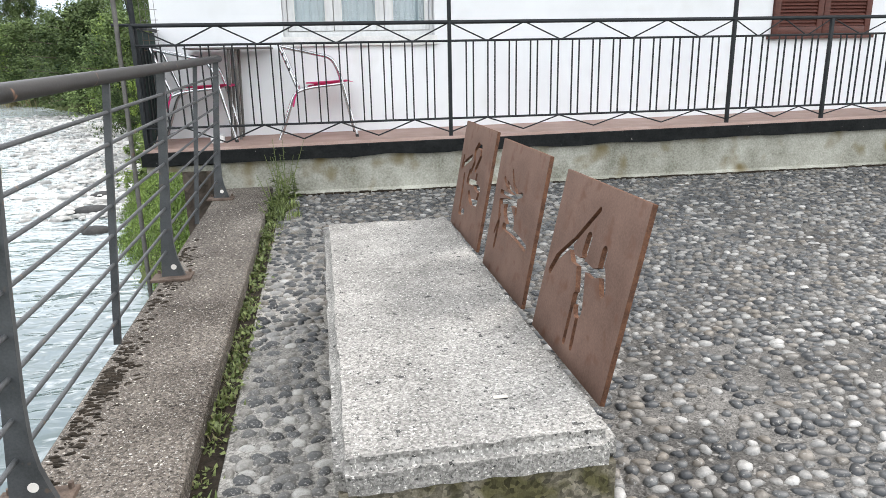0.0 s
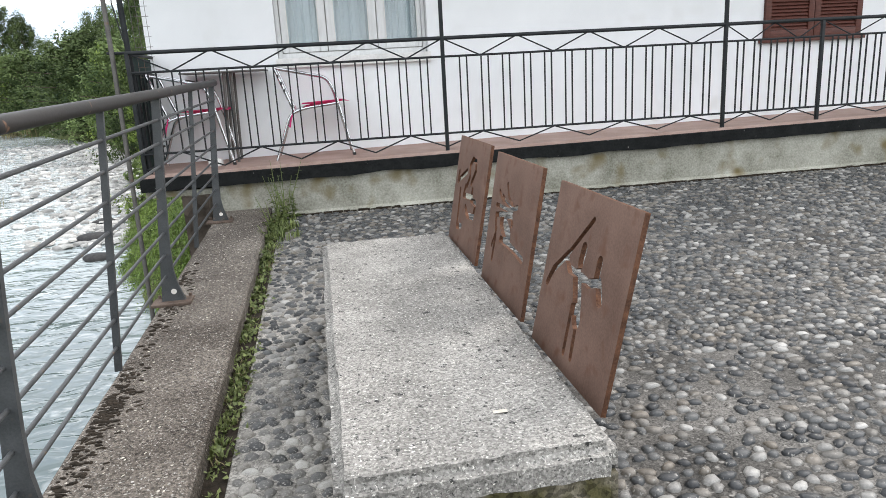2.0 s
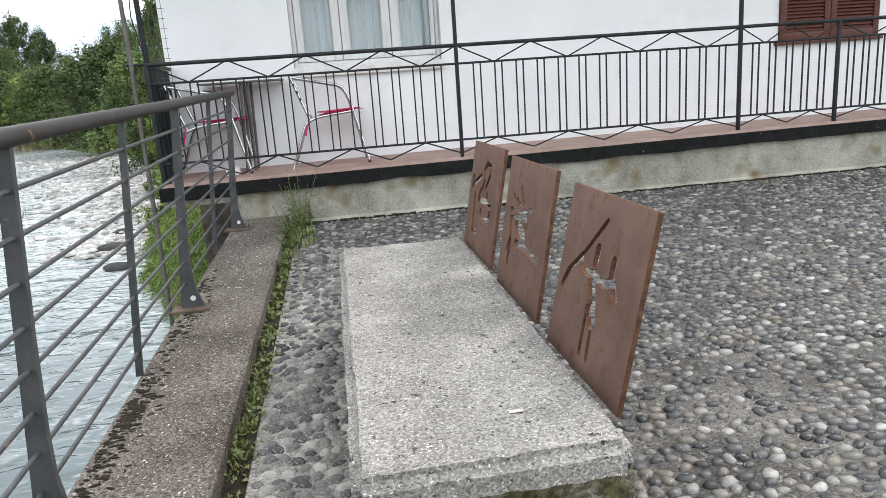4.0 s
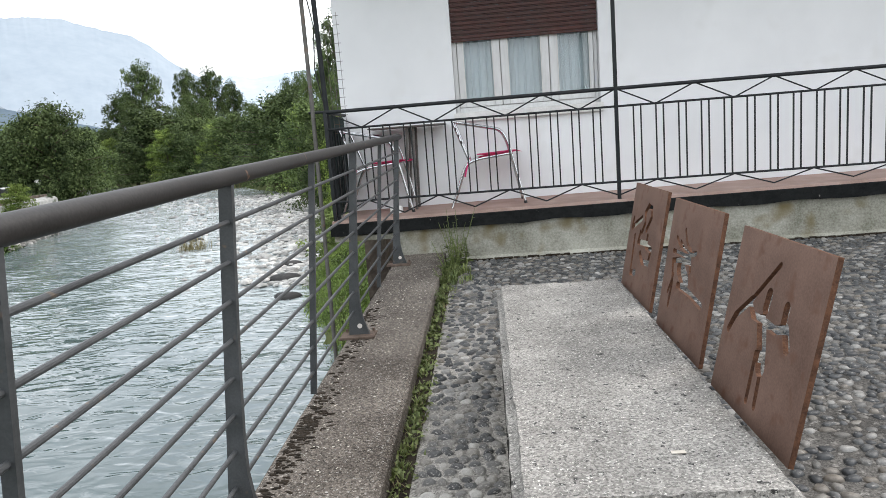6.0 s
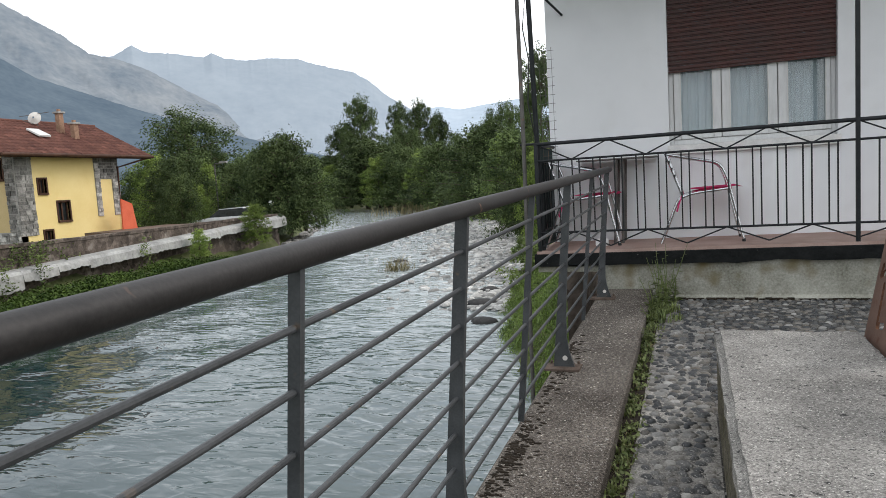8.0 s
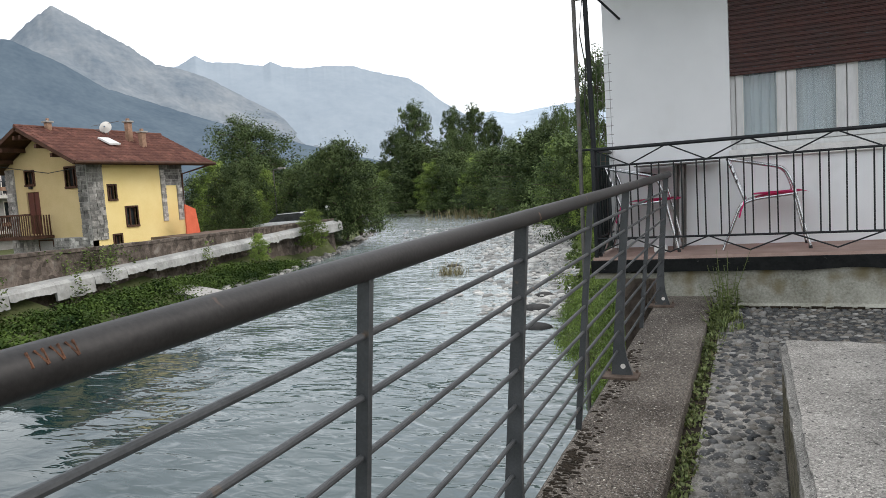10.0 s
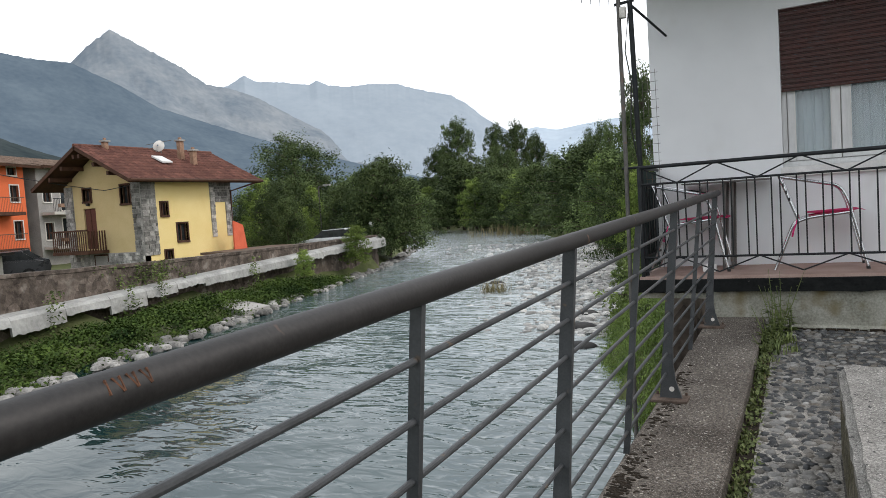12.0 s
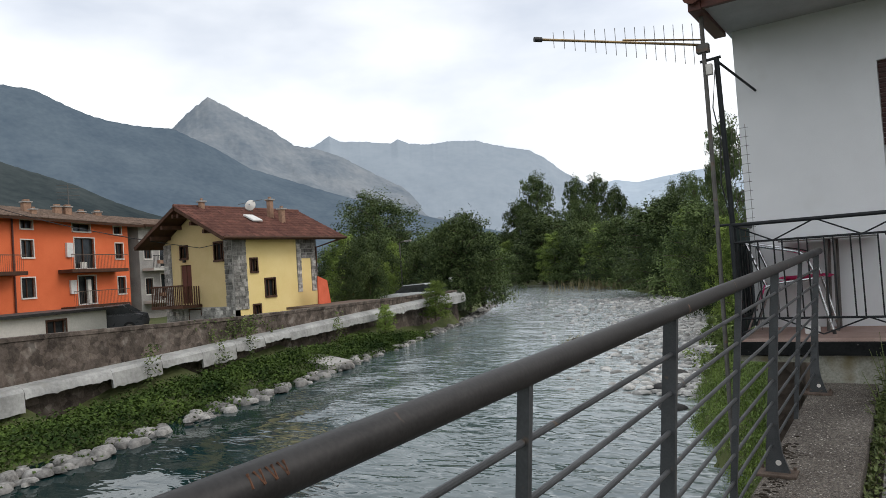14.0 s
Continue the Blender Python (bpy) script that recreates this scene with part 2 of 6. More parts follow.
M = dict(
    bench=mat("bench_concrete", (0.155, 0.149, 0.138), (0.35, 0.336, 0.31), 3.0, 0.92, 1.0, 130, spots=(0.045, 0.045, 0.043), spot_scale=30, spot_at=(0.655, 0.68), grain=(190, 0.42),
              specks=(((0.07, 0.07, 0.066), 95, 0.645, 0.68), ((0.56, 0.54, 0.50), 120, 0.63, 0.67), ((0.16, 0.155, 0.145), 260, 0.60, 0.66))),
    bench_side=mat("mossy_concrete", (0.045, 0.04, 0.022), (0.20, 0.18, 0.14), 7, 0.95, 0.9, 110, grain=(90, 0.55), spots=(0.062, 0.057, 0.026), spot_scale=9, spot_at=(0.5, 0.62)),
    curb=mat("kerb_concrete", (0.036, 0.028, 0.022), (0.19, 0.167, 0.143), 1.4, 0.93, 1.0, 110, grain=(130, 0.55), spots=(0.34, 0.325, 0.30), spot_scale=95, spot_at=(0.62, 0.66), depth=0.012,
             specks=(((0.022, 0.018, 0.014), 75, 0.63, 0.68), ((0.25, 0.235, 0.21), 190, 0.60, 0.66))),
    mortar=mat("cobble_mortar", (0.034, 0.032, 0.029), (0.155, 0.147, 0.135), 2.2, 0.95, 1.0, 70, grain=(170, 0.45), spots=(0.21, 0.20, 0.185), spot_scale=26, spot_at=(0.60, 0.68), specks=(((0.04, 0.037, 0.033), 55, 0.62, 0.68),)),
    mortar_new=mat("pale_mortar", (0.12, 0.113, 0.102), (0.37, 0.352, 0.32), 4, 0.95, 1.0, 80, grain=(170, 0.4), spots=(0.09, 0.085, 0.075), spot_scale=30, spot_at=(0.6, 0.68)),
    stone=mat("river_cobble", (0.05, 0.053, 0.055), (0.20, 0.195, 0.18), 1.2, 0.45, 0.7, 9, palette=("ShaderNodeObjectInfo", "Random", STONES), depth=0.004, specks=(((0.27, 0.26, 0.24), 2.6, 0.62, 0.70),)),
    stone_dusty=mat("dusty_cobble", (0.05, 0.053, 0.055), (0.20, 0.195, 0.18), 1.2, 0.6, 0.7, 9, palette=("ShaderNodeObjectInfo", "Random", DUSTY), depth=0.004, specks=(((0.33, 0.315, 0.29), 2.4, 0.58, 0.68),)),
    stone_many=mat("river_cobbles", (0.05, 0.053, 0.055), (0.20, 0.195, 0.18), 26, 0.45, 0.7, 160, palette=("ShaderNodeNewGeometry", "Random Per Island", STONES), depth=0.004, specks=(((0.27, 0.26, 0.24), 62, 0.62, 0.70),)),
    corten=mat("rusted_steel", (0.105, 0.064, 0.049), (0.185, 0.118, 0.092), 5, 0.72, 0.25, 130, spots=(0.12, 0.06, 0.04), spot_scale=14, spot_at=(0.56, 0.75), metal=0.15, depth=0.003),
    rust_edge=mat("rusted_edge", (0.05, 0.026, 0.017), (0.15, 0.07, 0.04), 30, 0.85, 0.6, 160),
    steel=mat("painted_steel", (0.036, 0.039, 0.041), (0.075, 0.079, 0.082), 8, 0.5, 0.2, 150, metal=0.15, depth=0.003, spots=(0.11, 0.085, 0.065), spot_scale=22, spot_at=(0.66, 0.74)),
    handrail=mat("weathered_handrail", (0.016, 0.015, 0.0145), (0.042, 0.039, 0.037), 5, 0.52, 0.2, 120, metal=0.3, spots=(0.23, 0.13, 0.08), spot_scale=16, spot_at=(0.68, 0.76), depth=0.003),
    rust_plate=mat("rusty_plate", (0.06, 0.043, 0.034), (0.16, 0.12, 0.095), 20, 0.8, 0.5, 140),
    iron=mat("dark_iron", (0.010, 0.012, 0.013), (0.026, 0.029, 0.031), 12, 0.6, 0.15, 150, depth=0.002, spec=0.22),
    white=mat("white_plaster", (0.70, 0.71, 0.72), (0.79, 0.80, 0.81), 1.2, 0.9, 0.25, 140, spots=(0.66, 0.66, 0.65), spot_scale=2.2, spot_at=(0.6, 0.85), depth=0.003),
    plinth=mat("damp_plinth", (0.15, 0.148, 0.115), (0.42, 0.415, 0.36), 2.0, 0.92, 0.5, 60, spots=(0.15, 0.12, 0.06), spot_scale=3.2, spot_at=(0.55, 0.72)),
    bitumen=mat("bitumen_band", (0.006, 0.007, 0.007), (0.018, 0.019, 0.019), 10, 0.85, 0.6, 50, spec=0.1, spots=(0.22, 0.21, 0.19), spot_scale=24, spot_at=(0.72, 0.76)),
    deck=mat("terracotta_deck", (0.30, 0.205, 0.17), (0.42, 0.31, 0.27), 4, 0.8, 0.2, 80),
    shutter=mat("roller_shutter", (0.040, 0.012, 0.009), (0.070, 0.021, 0.016), 6, 0.55, 0.1, 90, vary=0.12),
    shutter_wood=mat("shutter_wood", (0.06, 0.018, 0.012), (0.12, 0.04, 0.028), 10, 0.5, 0.15, 80, stretch=(1, 1, 6)),
    frame_w=mat("window_wood", (0.56, 0.565, 0.56), (0.70, 0.705, 0.70), 5, 0.6, 0.2, 70, stretch=(6, 6, 1)),
    sill=mat("stone_sill", (0.58, 0.58, 0.56), (0.74, 0.735, 0.71), 8, 0.7, 0.2, 80),
    curtain=mat("sheer_curtain", (0.36, 0.42, 0.46), (0.50, 0.555, 0.59), 2, 0.9, 0.2, 12, stretch=(5, 1, 0.5)),
    soffit=mat("eave_soffit", (0.36, 0.36, 0.345), (0.47, 0.47, 0.45), 3, 0.9, 0.2, 60),
    chrome=mat("chrome_tube", (0.50, 0.50, 0.51), (0.72, 0.72, 0.73), 10, 0.22, 0.05, 90, metal=0.95),
    pink=mat("magenta_webbing", (0.55, 0.02, 0.13), (0.75, 0.05, 0.22), 20, 0.7, 0.3, 120),
    green_mesh=mat("dark_screen", (0.012, 0.025, 0.022), (0.03, 0.05, 0.045), 12, 0.8, 0.3, 100),
    galv=mat("galvanised_tube", (0.075, 0.070, 0.064), (0.15, 0.142, 0.13), 10, 0.6, 0.15, 100, metal=0.15, spots=(0.18, 0.10, 0.06), spot_scale=9, spot_at=(0.6, 0.75)),
    brass=mat("gold_boom", (0.22, 0.15, 0.07), (0.34, 0.24, 0.12), 10, 0.4, 0.1, 90, metal=0.6),
    black=mat("black_plastic", (0.012, 0.012, 0.012), (0.03, 0.03, 0.03), 10, 0.5, 0.1, 80),
    roof=mat("roof_tiles_red", (0.085, 0.036, 0.028), (0.17, 0.076, 0.056), 1.6, 0.85, 0.5, 12, island=0.25),
    roof_brown=mat("roof_tiles_brown", (0.11, 0.075, 0.055), (0.21, 0.15, 0.115), 1.5, 0.85, 0.5, 12, island=0.25),
    timber=mat("dark_timber", (0.045, 0.022, 0.014), (0.10, 0.05, 0.032), 3, 0.7, 0.3, 30),
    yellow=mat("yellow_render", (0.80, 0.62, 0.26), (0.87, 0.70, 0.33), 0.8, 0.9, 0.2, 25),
    # darker copy of the yellow render: shade of the gable side painted in
    yellow_shaded=mat("yellow_render_shaded", (0.50, 0.385, 0.19), (0.58, 0.455, 0.245), 0.8, 0.9, 0.2, 25),
    orange=mat("orange_render", (0.68, 0.145, 0.055), (0.78, 0.185, 0.075), 0.6, 0.9, 0.2, 20),
    grey_render=mat("grey_render", (0.26, 0.25, 0.235), (0.40, 0.385, 0.36), 0.9, 0.9, 0.3, 15),
    pale_render=mat("pale_render", (0.46, 0.45, 0.41), (0.60, 0.585, 0.54), 0.7, 0.9, 0.3, 12),
    fieldstone=mat("field_stone", (0.12, 0.12, 0.112), (0.44, 0.42, 0.39), 3.2, 0.9, 0.8, 14, vary=0.35, island=0.45, depth=0.05),
    old_wall=mat("old_river_wall", (0.045, 0.035, 0.028), (0.16, 0.13, 0.108), 1.1, 0.95, 0.9, 9, grain=(5, 0.4), spots=(0.20, 0.175, 0.15), spot_scale=2.2, spot_at=(0.6, 0.72), depth=0.06),
    beam=mat("white_concrete_ledge", (0.24, 0.24, 0.228), (0.46, 0.458, 0.435), 1.2, 0.9, 0.5, 10, spots=(0.27, 0.265, 0.24), spot_scale=2.0, spot_at=(0.56, 0.75), depth=0.03),
    # near-black panes; also the sheets that stand for the rooms' shade
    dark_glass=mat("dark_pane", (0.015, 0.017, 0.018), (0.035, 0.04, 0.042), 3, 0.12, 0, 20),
    trim_w=mat("pale_window_trim", (0.60, 0.57, 0.52), (0.74, 0.71, 0.66), 3, 0.8, 0.1, 30),
    brick=mat("chimney_brick", (0.22, 0.13, 0.085), (0.36, 0.23, 0.16), 6, 0.9, 0.5, 20),
    earth=mat("bank_ground", (0.04, 0.055, 0.018), (0.12, 0.135, 0.055), 0.35, 0.97, 0.8, 3.0, spots=(0.22, 0.20, 0.16), spot_scale=0.5, spot_at=(0.6, 0.75), depth=0.1),
    rocks=mat("bank_rocks", (0.09, 0.087, 0.08), (0.36, 0.348, 0.325), 3, 0.85, 0.5, 20, island=0.35),
    gravel=mat("gravel_stones", (0.24, 0.237, 0.226), (0.56, 0.55, 0.525), 3, 0.8, 0.4, 20, island=0.4),
    petal=mat("pale_flakes", (0.42, 0.38, 0.32), (0.66, 0.62, 0.55), 8, 0.8, 0.1, 40, island=0.3),
    rocks_wet=mat("wet_rocks", (0.02, 0.021, 0.022), (0.065, 0.062, 0.06), 3, 0.75, 0.6, 20, island=0.3),
    grass=mat("grass_blades", (0.075, 0.13, 0.02), (0.205, 0.285, 0.06), 1.2, 0.6, 0, 20, island=0.4),
    grass_dry=mat("dry_grass", (0.15, 0.13, 0.065), (0.29, 0.25, 0.135), 2, 0.8, 0, 20, island=0.3),
    weed=mat("weed_leaves", (0.055, 0.085, 0.022), (0.17, 0.20, 0.065), 4, 0.55, 0, 30, island=0.35),
    bark=mat("bark", (0.05, 0.04, 0.03), (0.13, 0.105, 0.08), 3, 0.95, 0.7, 20, stretch=(3, 3, 0.6)),
    leaf_a=leaf_mat("leaves_mid", (0.024, 0.046, 0.014), (0.190, 0.245, 0.078)),
    leaf_b=leaf_mat("leaves_dark", (0.016, 0.032, 0.014), (0.135, 0.182, 0.066)),
    leaf_c=leaf_mat("leaves_light", (0.062, 0.108, 0.022), (0.250, 0.325, 0.080)),
    leaf_d=leaf_mat("leaves_greyish", (0.034, 0.054, 0.030), (0.120, 0.150, 0.085)),
    leaf_e=leaf_mat("bank_weed_leaves", (0.018, 0.044, 0.009), (0.125, 0.19, 0.04)),
    car_white=mat("car_paint_white", (0.55, 0.56, 0.57), (0.66, 0.67, 0.68), 3, 0.3, 0, 20),
    car_dark=mat("car_paint_dark", (0.03, 0.032, 0.036), (0.05, 0.052, 0.058), 3, 0.3, 0, 20),
    tyre=mat("tyre_rubber", (0.012, 0.012, 0.012), (0.03, 0.03, 0.03), 20, 0.8, 0.2, 60),
    red=mat("orange_banner", (0.62, 0.12, 0.06), (0.74, 0.17, 0.09), 2, 0.8, 0.2, 20),
    lampglass=mat("lamp_glass", (0.7, 0.7, 0.68), (0.8, 0.8, 0.78), 3, 0.3, 0, 20),
    litter=mat("white_litter", (0.7, 0.7, 0.68), (0.82, 0.82, 0.8), 6, 0.8, 0.2, 40),
    bulb=mat("painted_white_mark", (0.66, 0.66, 0.64), (0.8, 0.8, 0.78), 20, 0.9, 0.3, 90),
    dirt=mat("dark_moss_dirt", (0.011, 0.009, 0.006), (0.042, 0.032, 0.023), 20, 0.98, 0.9, 90),
    # hills: aerial haze painted into the base colours and a faint glow
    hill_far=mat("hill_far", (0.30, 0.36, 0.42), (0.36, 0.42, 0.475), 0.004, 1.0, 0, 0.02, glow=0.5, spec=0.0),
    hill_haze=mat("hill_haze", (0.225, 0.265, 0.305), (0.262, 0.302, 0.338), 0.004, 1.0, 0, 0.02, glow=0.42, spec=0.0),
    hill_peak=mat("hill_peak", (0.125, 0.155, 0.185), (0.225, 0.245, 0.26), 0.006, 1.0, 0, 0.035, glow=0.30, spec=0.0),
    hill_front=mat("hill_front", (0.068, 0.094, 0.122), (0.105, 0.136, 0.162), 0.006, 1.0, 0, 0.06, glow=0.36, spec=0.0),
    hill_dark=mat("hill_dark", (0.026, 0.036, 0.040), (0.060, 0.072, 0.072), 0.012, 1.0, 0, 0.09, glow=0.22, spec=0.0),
)

# river water: dark green-blue body, glossy broken surface, paler by position where it runs over stones, with sky sheen
# put into the colour
def water_material():
    m = bpy.data.materials.new("river_water")
    m.use_nodes = True
    n, l = m.node_tree.nodes, m.node_tree.links
    b = n["Principled BSDF"]
    tc = n.new("ShaderNodeTexCoord")
    def tex(scale, rot, s, d, dist=0.0):
        mp = n.new("ShaderNodeMapping")
        mp.inputs["Scale"].default_value, mp.inputs["Rotation"].default_value = scale, (0, 0, rot)
        l.new(tc.outputs["Object"], mp.inputs["Vector"])
        t = n.new("ShaderNodeTexNoise")
        t.inputs["Scale"].default_value, t.inputs["Detail"].default_value, t.inputs["Distortion"].default_value = s, d, dist
        l.new(mp.outputs["Vector"], t.inputs["Vector"])
        return t
    long_w, chop, foam, tint = tex((0.5, 1.0, 1), 0.45, 0.9, 2, 0.8), tex((0.55, 1.1, 1), 0.35, 3.4, 2, 0.9), tex((0.55, 1.3, 1), 0.4, 3.6, 9, 1.2), tex((1, 0.5, 1), 0.3, 0.12, 3)
    add = n.new("ShaderNodeMath")
    add.operation = "MULTIPLY_ADD"
    l.new(chop.outputs["Fac"], add.inputs[0])
    add.inputs[1].default_value = 0.5
    l.new(long_w.outputs["Fac"], add.inputs[2])
    bp = n.new("ShaderNodeBump")
    bp.inputs["Strength"].default_value, bp.inputs["Distance"].default_value = 0.8, 0.14
    l.new(add.outputs[0], bp.inputs["Height"])
    l.new(bp.outputs["Normal"], b.inputs["Normal"])
    cr = n.new("ShaderNodeValToRGB")
    cr.color_ramp.elements[0].color, cr.color_ramp.elements[1].color = (0.005, 0.020, 0.021, 1), (0.016, 0.042, 0.040, 1)
    cr.color_ramp.elements[0].position, cr.color_ramp.elements[1].position = 0.35, 0.7
    l.new(tint.outputs["Fac"], cr.inputs["Fac"])
    fr = n.new("ShaderNodeValToRGB")
    fr.color_ramp.elements[0].position, fr.color_ramp.elements[1].position = 0.57, 0.74
    l.new(foam.outputs["Fac"], fr.inputs["Fac"])
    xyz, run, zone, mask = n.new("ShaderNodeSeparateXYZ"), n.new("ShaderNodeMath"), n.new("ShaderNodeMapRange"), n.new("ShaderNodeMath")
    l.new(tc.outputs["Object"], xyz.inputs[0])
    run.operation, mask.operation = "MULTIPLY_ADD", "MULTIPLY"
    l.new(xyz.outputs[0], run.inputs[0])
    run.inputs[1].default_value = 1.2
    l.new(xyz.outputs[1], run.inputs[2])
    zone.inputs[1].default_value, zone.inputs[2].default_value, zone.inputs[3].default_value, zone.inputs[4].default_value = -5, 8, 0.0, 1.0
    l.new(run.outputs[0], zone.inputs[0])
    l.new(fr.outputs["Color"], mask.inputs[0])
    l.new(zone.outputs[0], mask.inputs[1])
    mx = n.new("ShaderNodeMix")
    mx.data_type = "RGBA"
    l.new(mask.outputs[0], mx.inputs[0])
    # pale mix by position: milky shallows plus sky sheen painted into the base
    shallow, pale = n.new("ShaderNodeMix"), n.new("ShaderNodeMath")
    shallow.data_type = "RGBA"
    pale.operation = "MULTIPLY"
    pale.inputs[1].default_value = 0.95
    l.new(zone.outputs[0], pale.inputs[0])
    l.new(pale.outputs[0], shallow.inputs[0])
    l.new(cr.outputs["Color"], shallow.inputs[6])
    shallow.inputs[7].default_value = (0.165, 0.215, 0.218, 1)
    # whiter further on: broken water, with sky glare put into the colour
    bright, riffle_sheen = n.new("ShaderNodeMix"), n.new("ShaderNodeMapRange")
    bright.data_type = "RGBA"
    riffle_sheen.inputs[1].default_value, riffle_sheen.inputs[2].default_value, riffle_sheen.inputs[4].default_value = 3, 14, 0.9
    l.new(run.outputs[0], riffle_sheen.inputs[0])
    l.new(riffle_sheen.outputs[0], bright.inputs[0])
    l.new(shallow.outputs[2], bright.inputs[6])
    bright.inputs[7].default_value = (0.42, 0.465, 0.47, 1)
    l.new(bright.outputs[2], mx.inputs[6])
    calm = n.new("ShaderNodeMapRange")
    calm.inputs[3].default_value, calm.inputs[4].default_value = 0.11, 0.85
    l.new(zone.outputs[0], calm.inputs[0])
    l.new(calm.outputs[0], bp.inputs["Strength"])
    gloss = n.new("ShaderNodeMapRange")
    gloss.inputs[3].default_value, gloss.inputs[4].default_value = 0.45, 0.6
    l.new(zone.outputs[0], gloss.inputs[0])
    l.new(gloss.outputs[0], b.inputs["Specular IOR Level"])
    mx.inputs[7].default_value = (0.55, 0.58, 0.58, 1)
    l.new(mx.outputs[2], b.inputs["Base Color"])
    b.inputs["Roughness"].default_value, b.inputs["IOR"].default_value = 0.03, 1.42
    return m


M["water"] = water_material()
glass = bpy.data.materials.new("window_glass")
glass.use_nodes = True
g_b = glass.node_tree.nodes["Principled BSDF"]
g_b.inputs["Transmission Weight"].default_value, g_b.inputs["Roughness"].default_value = 1.0, 0.03
g_b.inputs["Base Color"].default_value = (0.9, 0.95, 0.95, 1)
M["glass"] = glass


# ---- mesh helpers (all shapes are given in world metres) ----
def world_of(ob):
    m = ob.matrix_basis.copy()
    while ob.parent:
        ob = ob.parent
        m = ob.matrix_basis @ m
    return m


def thing(name, at, label, category, group="", kind=""):
    ob = new(name)
    ob.empty_display_size = 0.1
    ob.matrix_basis = Matrix.Translation(at)
    return tagged(ob, label, category, group, kind)


def mesh_of(name, bm, material, inverse=None, smooth=35):
    if inverse is not None:
        bm.transform(inverse)
    me = bpy.data.meshes.new(name)
    bm.to_mesh(me)
    bm.free()
    me.materials.append(material)
    if smooth:
        me.polygons.foreach_set("use_smooth", [True] * len(me.polygons))
        me.set_sharp_from_angle(angle=radians(smooth))
    return me


def part(name, bm, material, parent, label="", smooth=35):
    ob = new(name, mesh_of(name, bm, material, world_of(parent).inverted(), smooth))
    ob.parent = parent
    return tagged(ob, label)


def solo(name, bm, material, label, category, kind="", group="", at=(0, 0, 0), smooth=35):
    ob = new(name, mesh_of(name, bm, material, Matrix.Translation(at).inverted(), smooth))
    ob.matrix_basis = Matrix.Translation(at)
    return tagged(ob, label, category, group, kind)


def box(x0, x1, y0, y1, z0, z1, bevel=0.0, bm=None):
    b = bmesh.new()
    bmesh.ops.create_cube(b, size=1)
    for v in b.verts:
        v.co = Vector((x0 + (v.co.x + 0.5) * (x1 - x0), y0 + (v.co.y + 0.5) * (y1 - y0), z0 + (v.co.z + 0.5) * (z1 - z0)))
    if bevel:
        bmesh.ops.bevel(b, geom=b.edges[:], offset=bevel, segments=2, affect="EDGES", profile=0.6)
    return join(bm, b)


def join(bm, b):
    if bm is None:
        return b
    me = bpy.data.meshes.new("tmp")
    b.to_mesh(me)
    b.free()
    bm.from_mesh(me)
    bpy.data.meshes.remove(me)
    return bm


def sweep(points, r, n=10, bm=None, closed=False):
    """A round tube along points; r is one radius or one per point."""
    b = bmesh.new() if bm is None else bm
    pts = [Vector(p) for p in points]
    rings = []
    for i, p in enumerate(pts):
        d = (pts[min(i + 1, len(pts) - 1)] - pts[max(i - 1, 0)]).normalized()
        side = d.cross(Vector((0, 0, 1)))
        if side.length < 0.05:
            side = d.cross(Vector((0, 1, 0)))
        side.normalize()
        up = side.cross(d)
        rad = r[i] if isinstance(r, (list, tuple)) else r
        rings.append([b.verts.new(p + rad * (math.cos(a) * side + math.sin(a) * up)) for a in [2 * math.pi * k / n for k in range(n)]])
    for a, c in zip(rings, rings[1:]):
        for k in range(n):
            b.faces.new((a[k], a[(k + 1) % n], c[(k + 1) % n], c[k]))
    b.faces.new(rings[0][::-1])
    b.faces.new(rings[-1])
    return b


def prism(poly, axis, lo, hi, bm=None):
    """A polygon in the plane across axis, drawn out from lo to hi."""
    b = bmesh.new() if bm is None else bm
    def at(p, w):
        return {"x": (w, p[0], p[1]), "y": (p[0], w, p[1]), "z": (p[0], p[1], w)}[axis]
    one, two = [b.verts.new(at(p, lo)) for p in poly], [b.verts.new(at(p, hi)) for p in poly]
    fs = [b.faces.new(one), b.faces.new(two[::-1])]
    for i in range(len(poly)):
        j = (i + 1) % len(poly)
        fs.append(b.faces.new((one[j], one[i], two[i], two[j])))
    bmesh.ops.recalc_face_normals(b, faces=fs)
    return b


def bend(points, per=5):
    """Rounds a polyline's corners."""
    pts = [Vector(p) for p in points]
    out = [pts[0]]
    for a, p, c in zip(pts, pts[1:], pts[2:]):
        q, s = p.lerp(a, min(0.45, 0.07 / max((a - p).length, 0.01))), p.lerp(c, min(0.45, 0.07 / max((c - p).length, 0.01)))
        for k in range(per + 1):
            t = k / per
            out.append(q.lerp(p, t).lerp(p.lerp(s, t), t))
    return out + [pts[-1]]


def from_arrays(name, verts, faces, material, parent=None, smooth=False, at=None):
    me = bpy.data.meshes.new(name)
    me.from_pydata(verts, [], faces)
    me.materials.append(material)
    if smooth:
        me.polygons.foreach_set("use_smooth", [True] * len(me.polygons))
    ob = new(name, me)
    if parent:
        ob.parent = parent
    return ob


def interp(x, pts):
    return float(np.interp(x, [p[0] for p in pts], [p[1] for p in pts]))


# ---- the lie of the land ----
SLOPE = 0.0285
def ground_z(y):
    return SLOPE * (y - 6.2)

WATER = -1.8
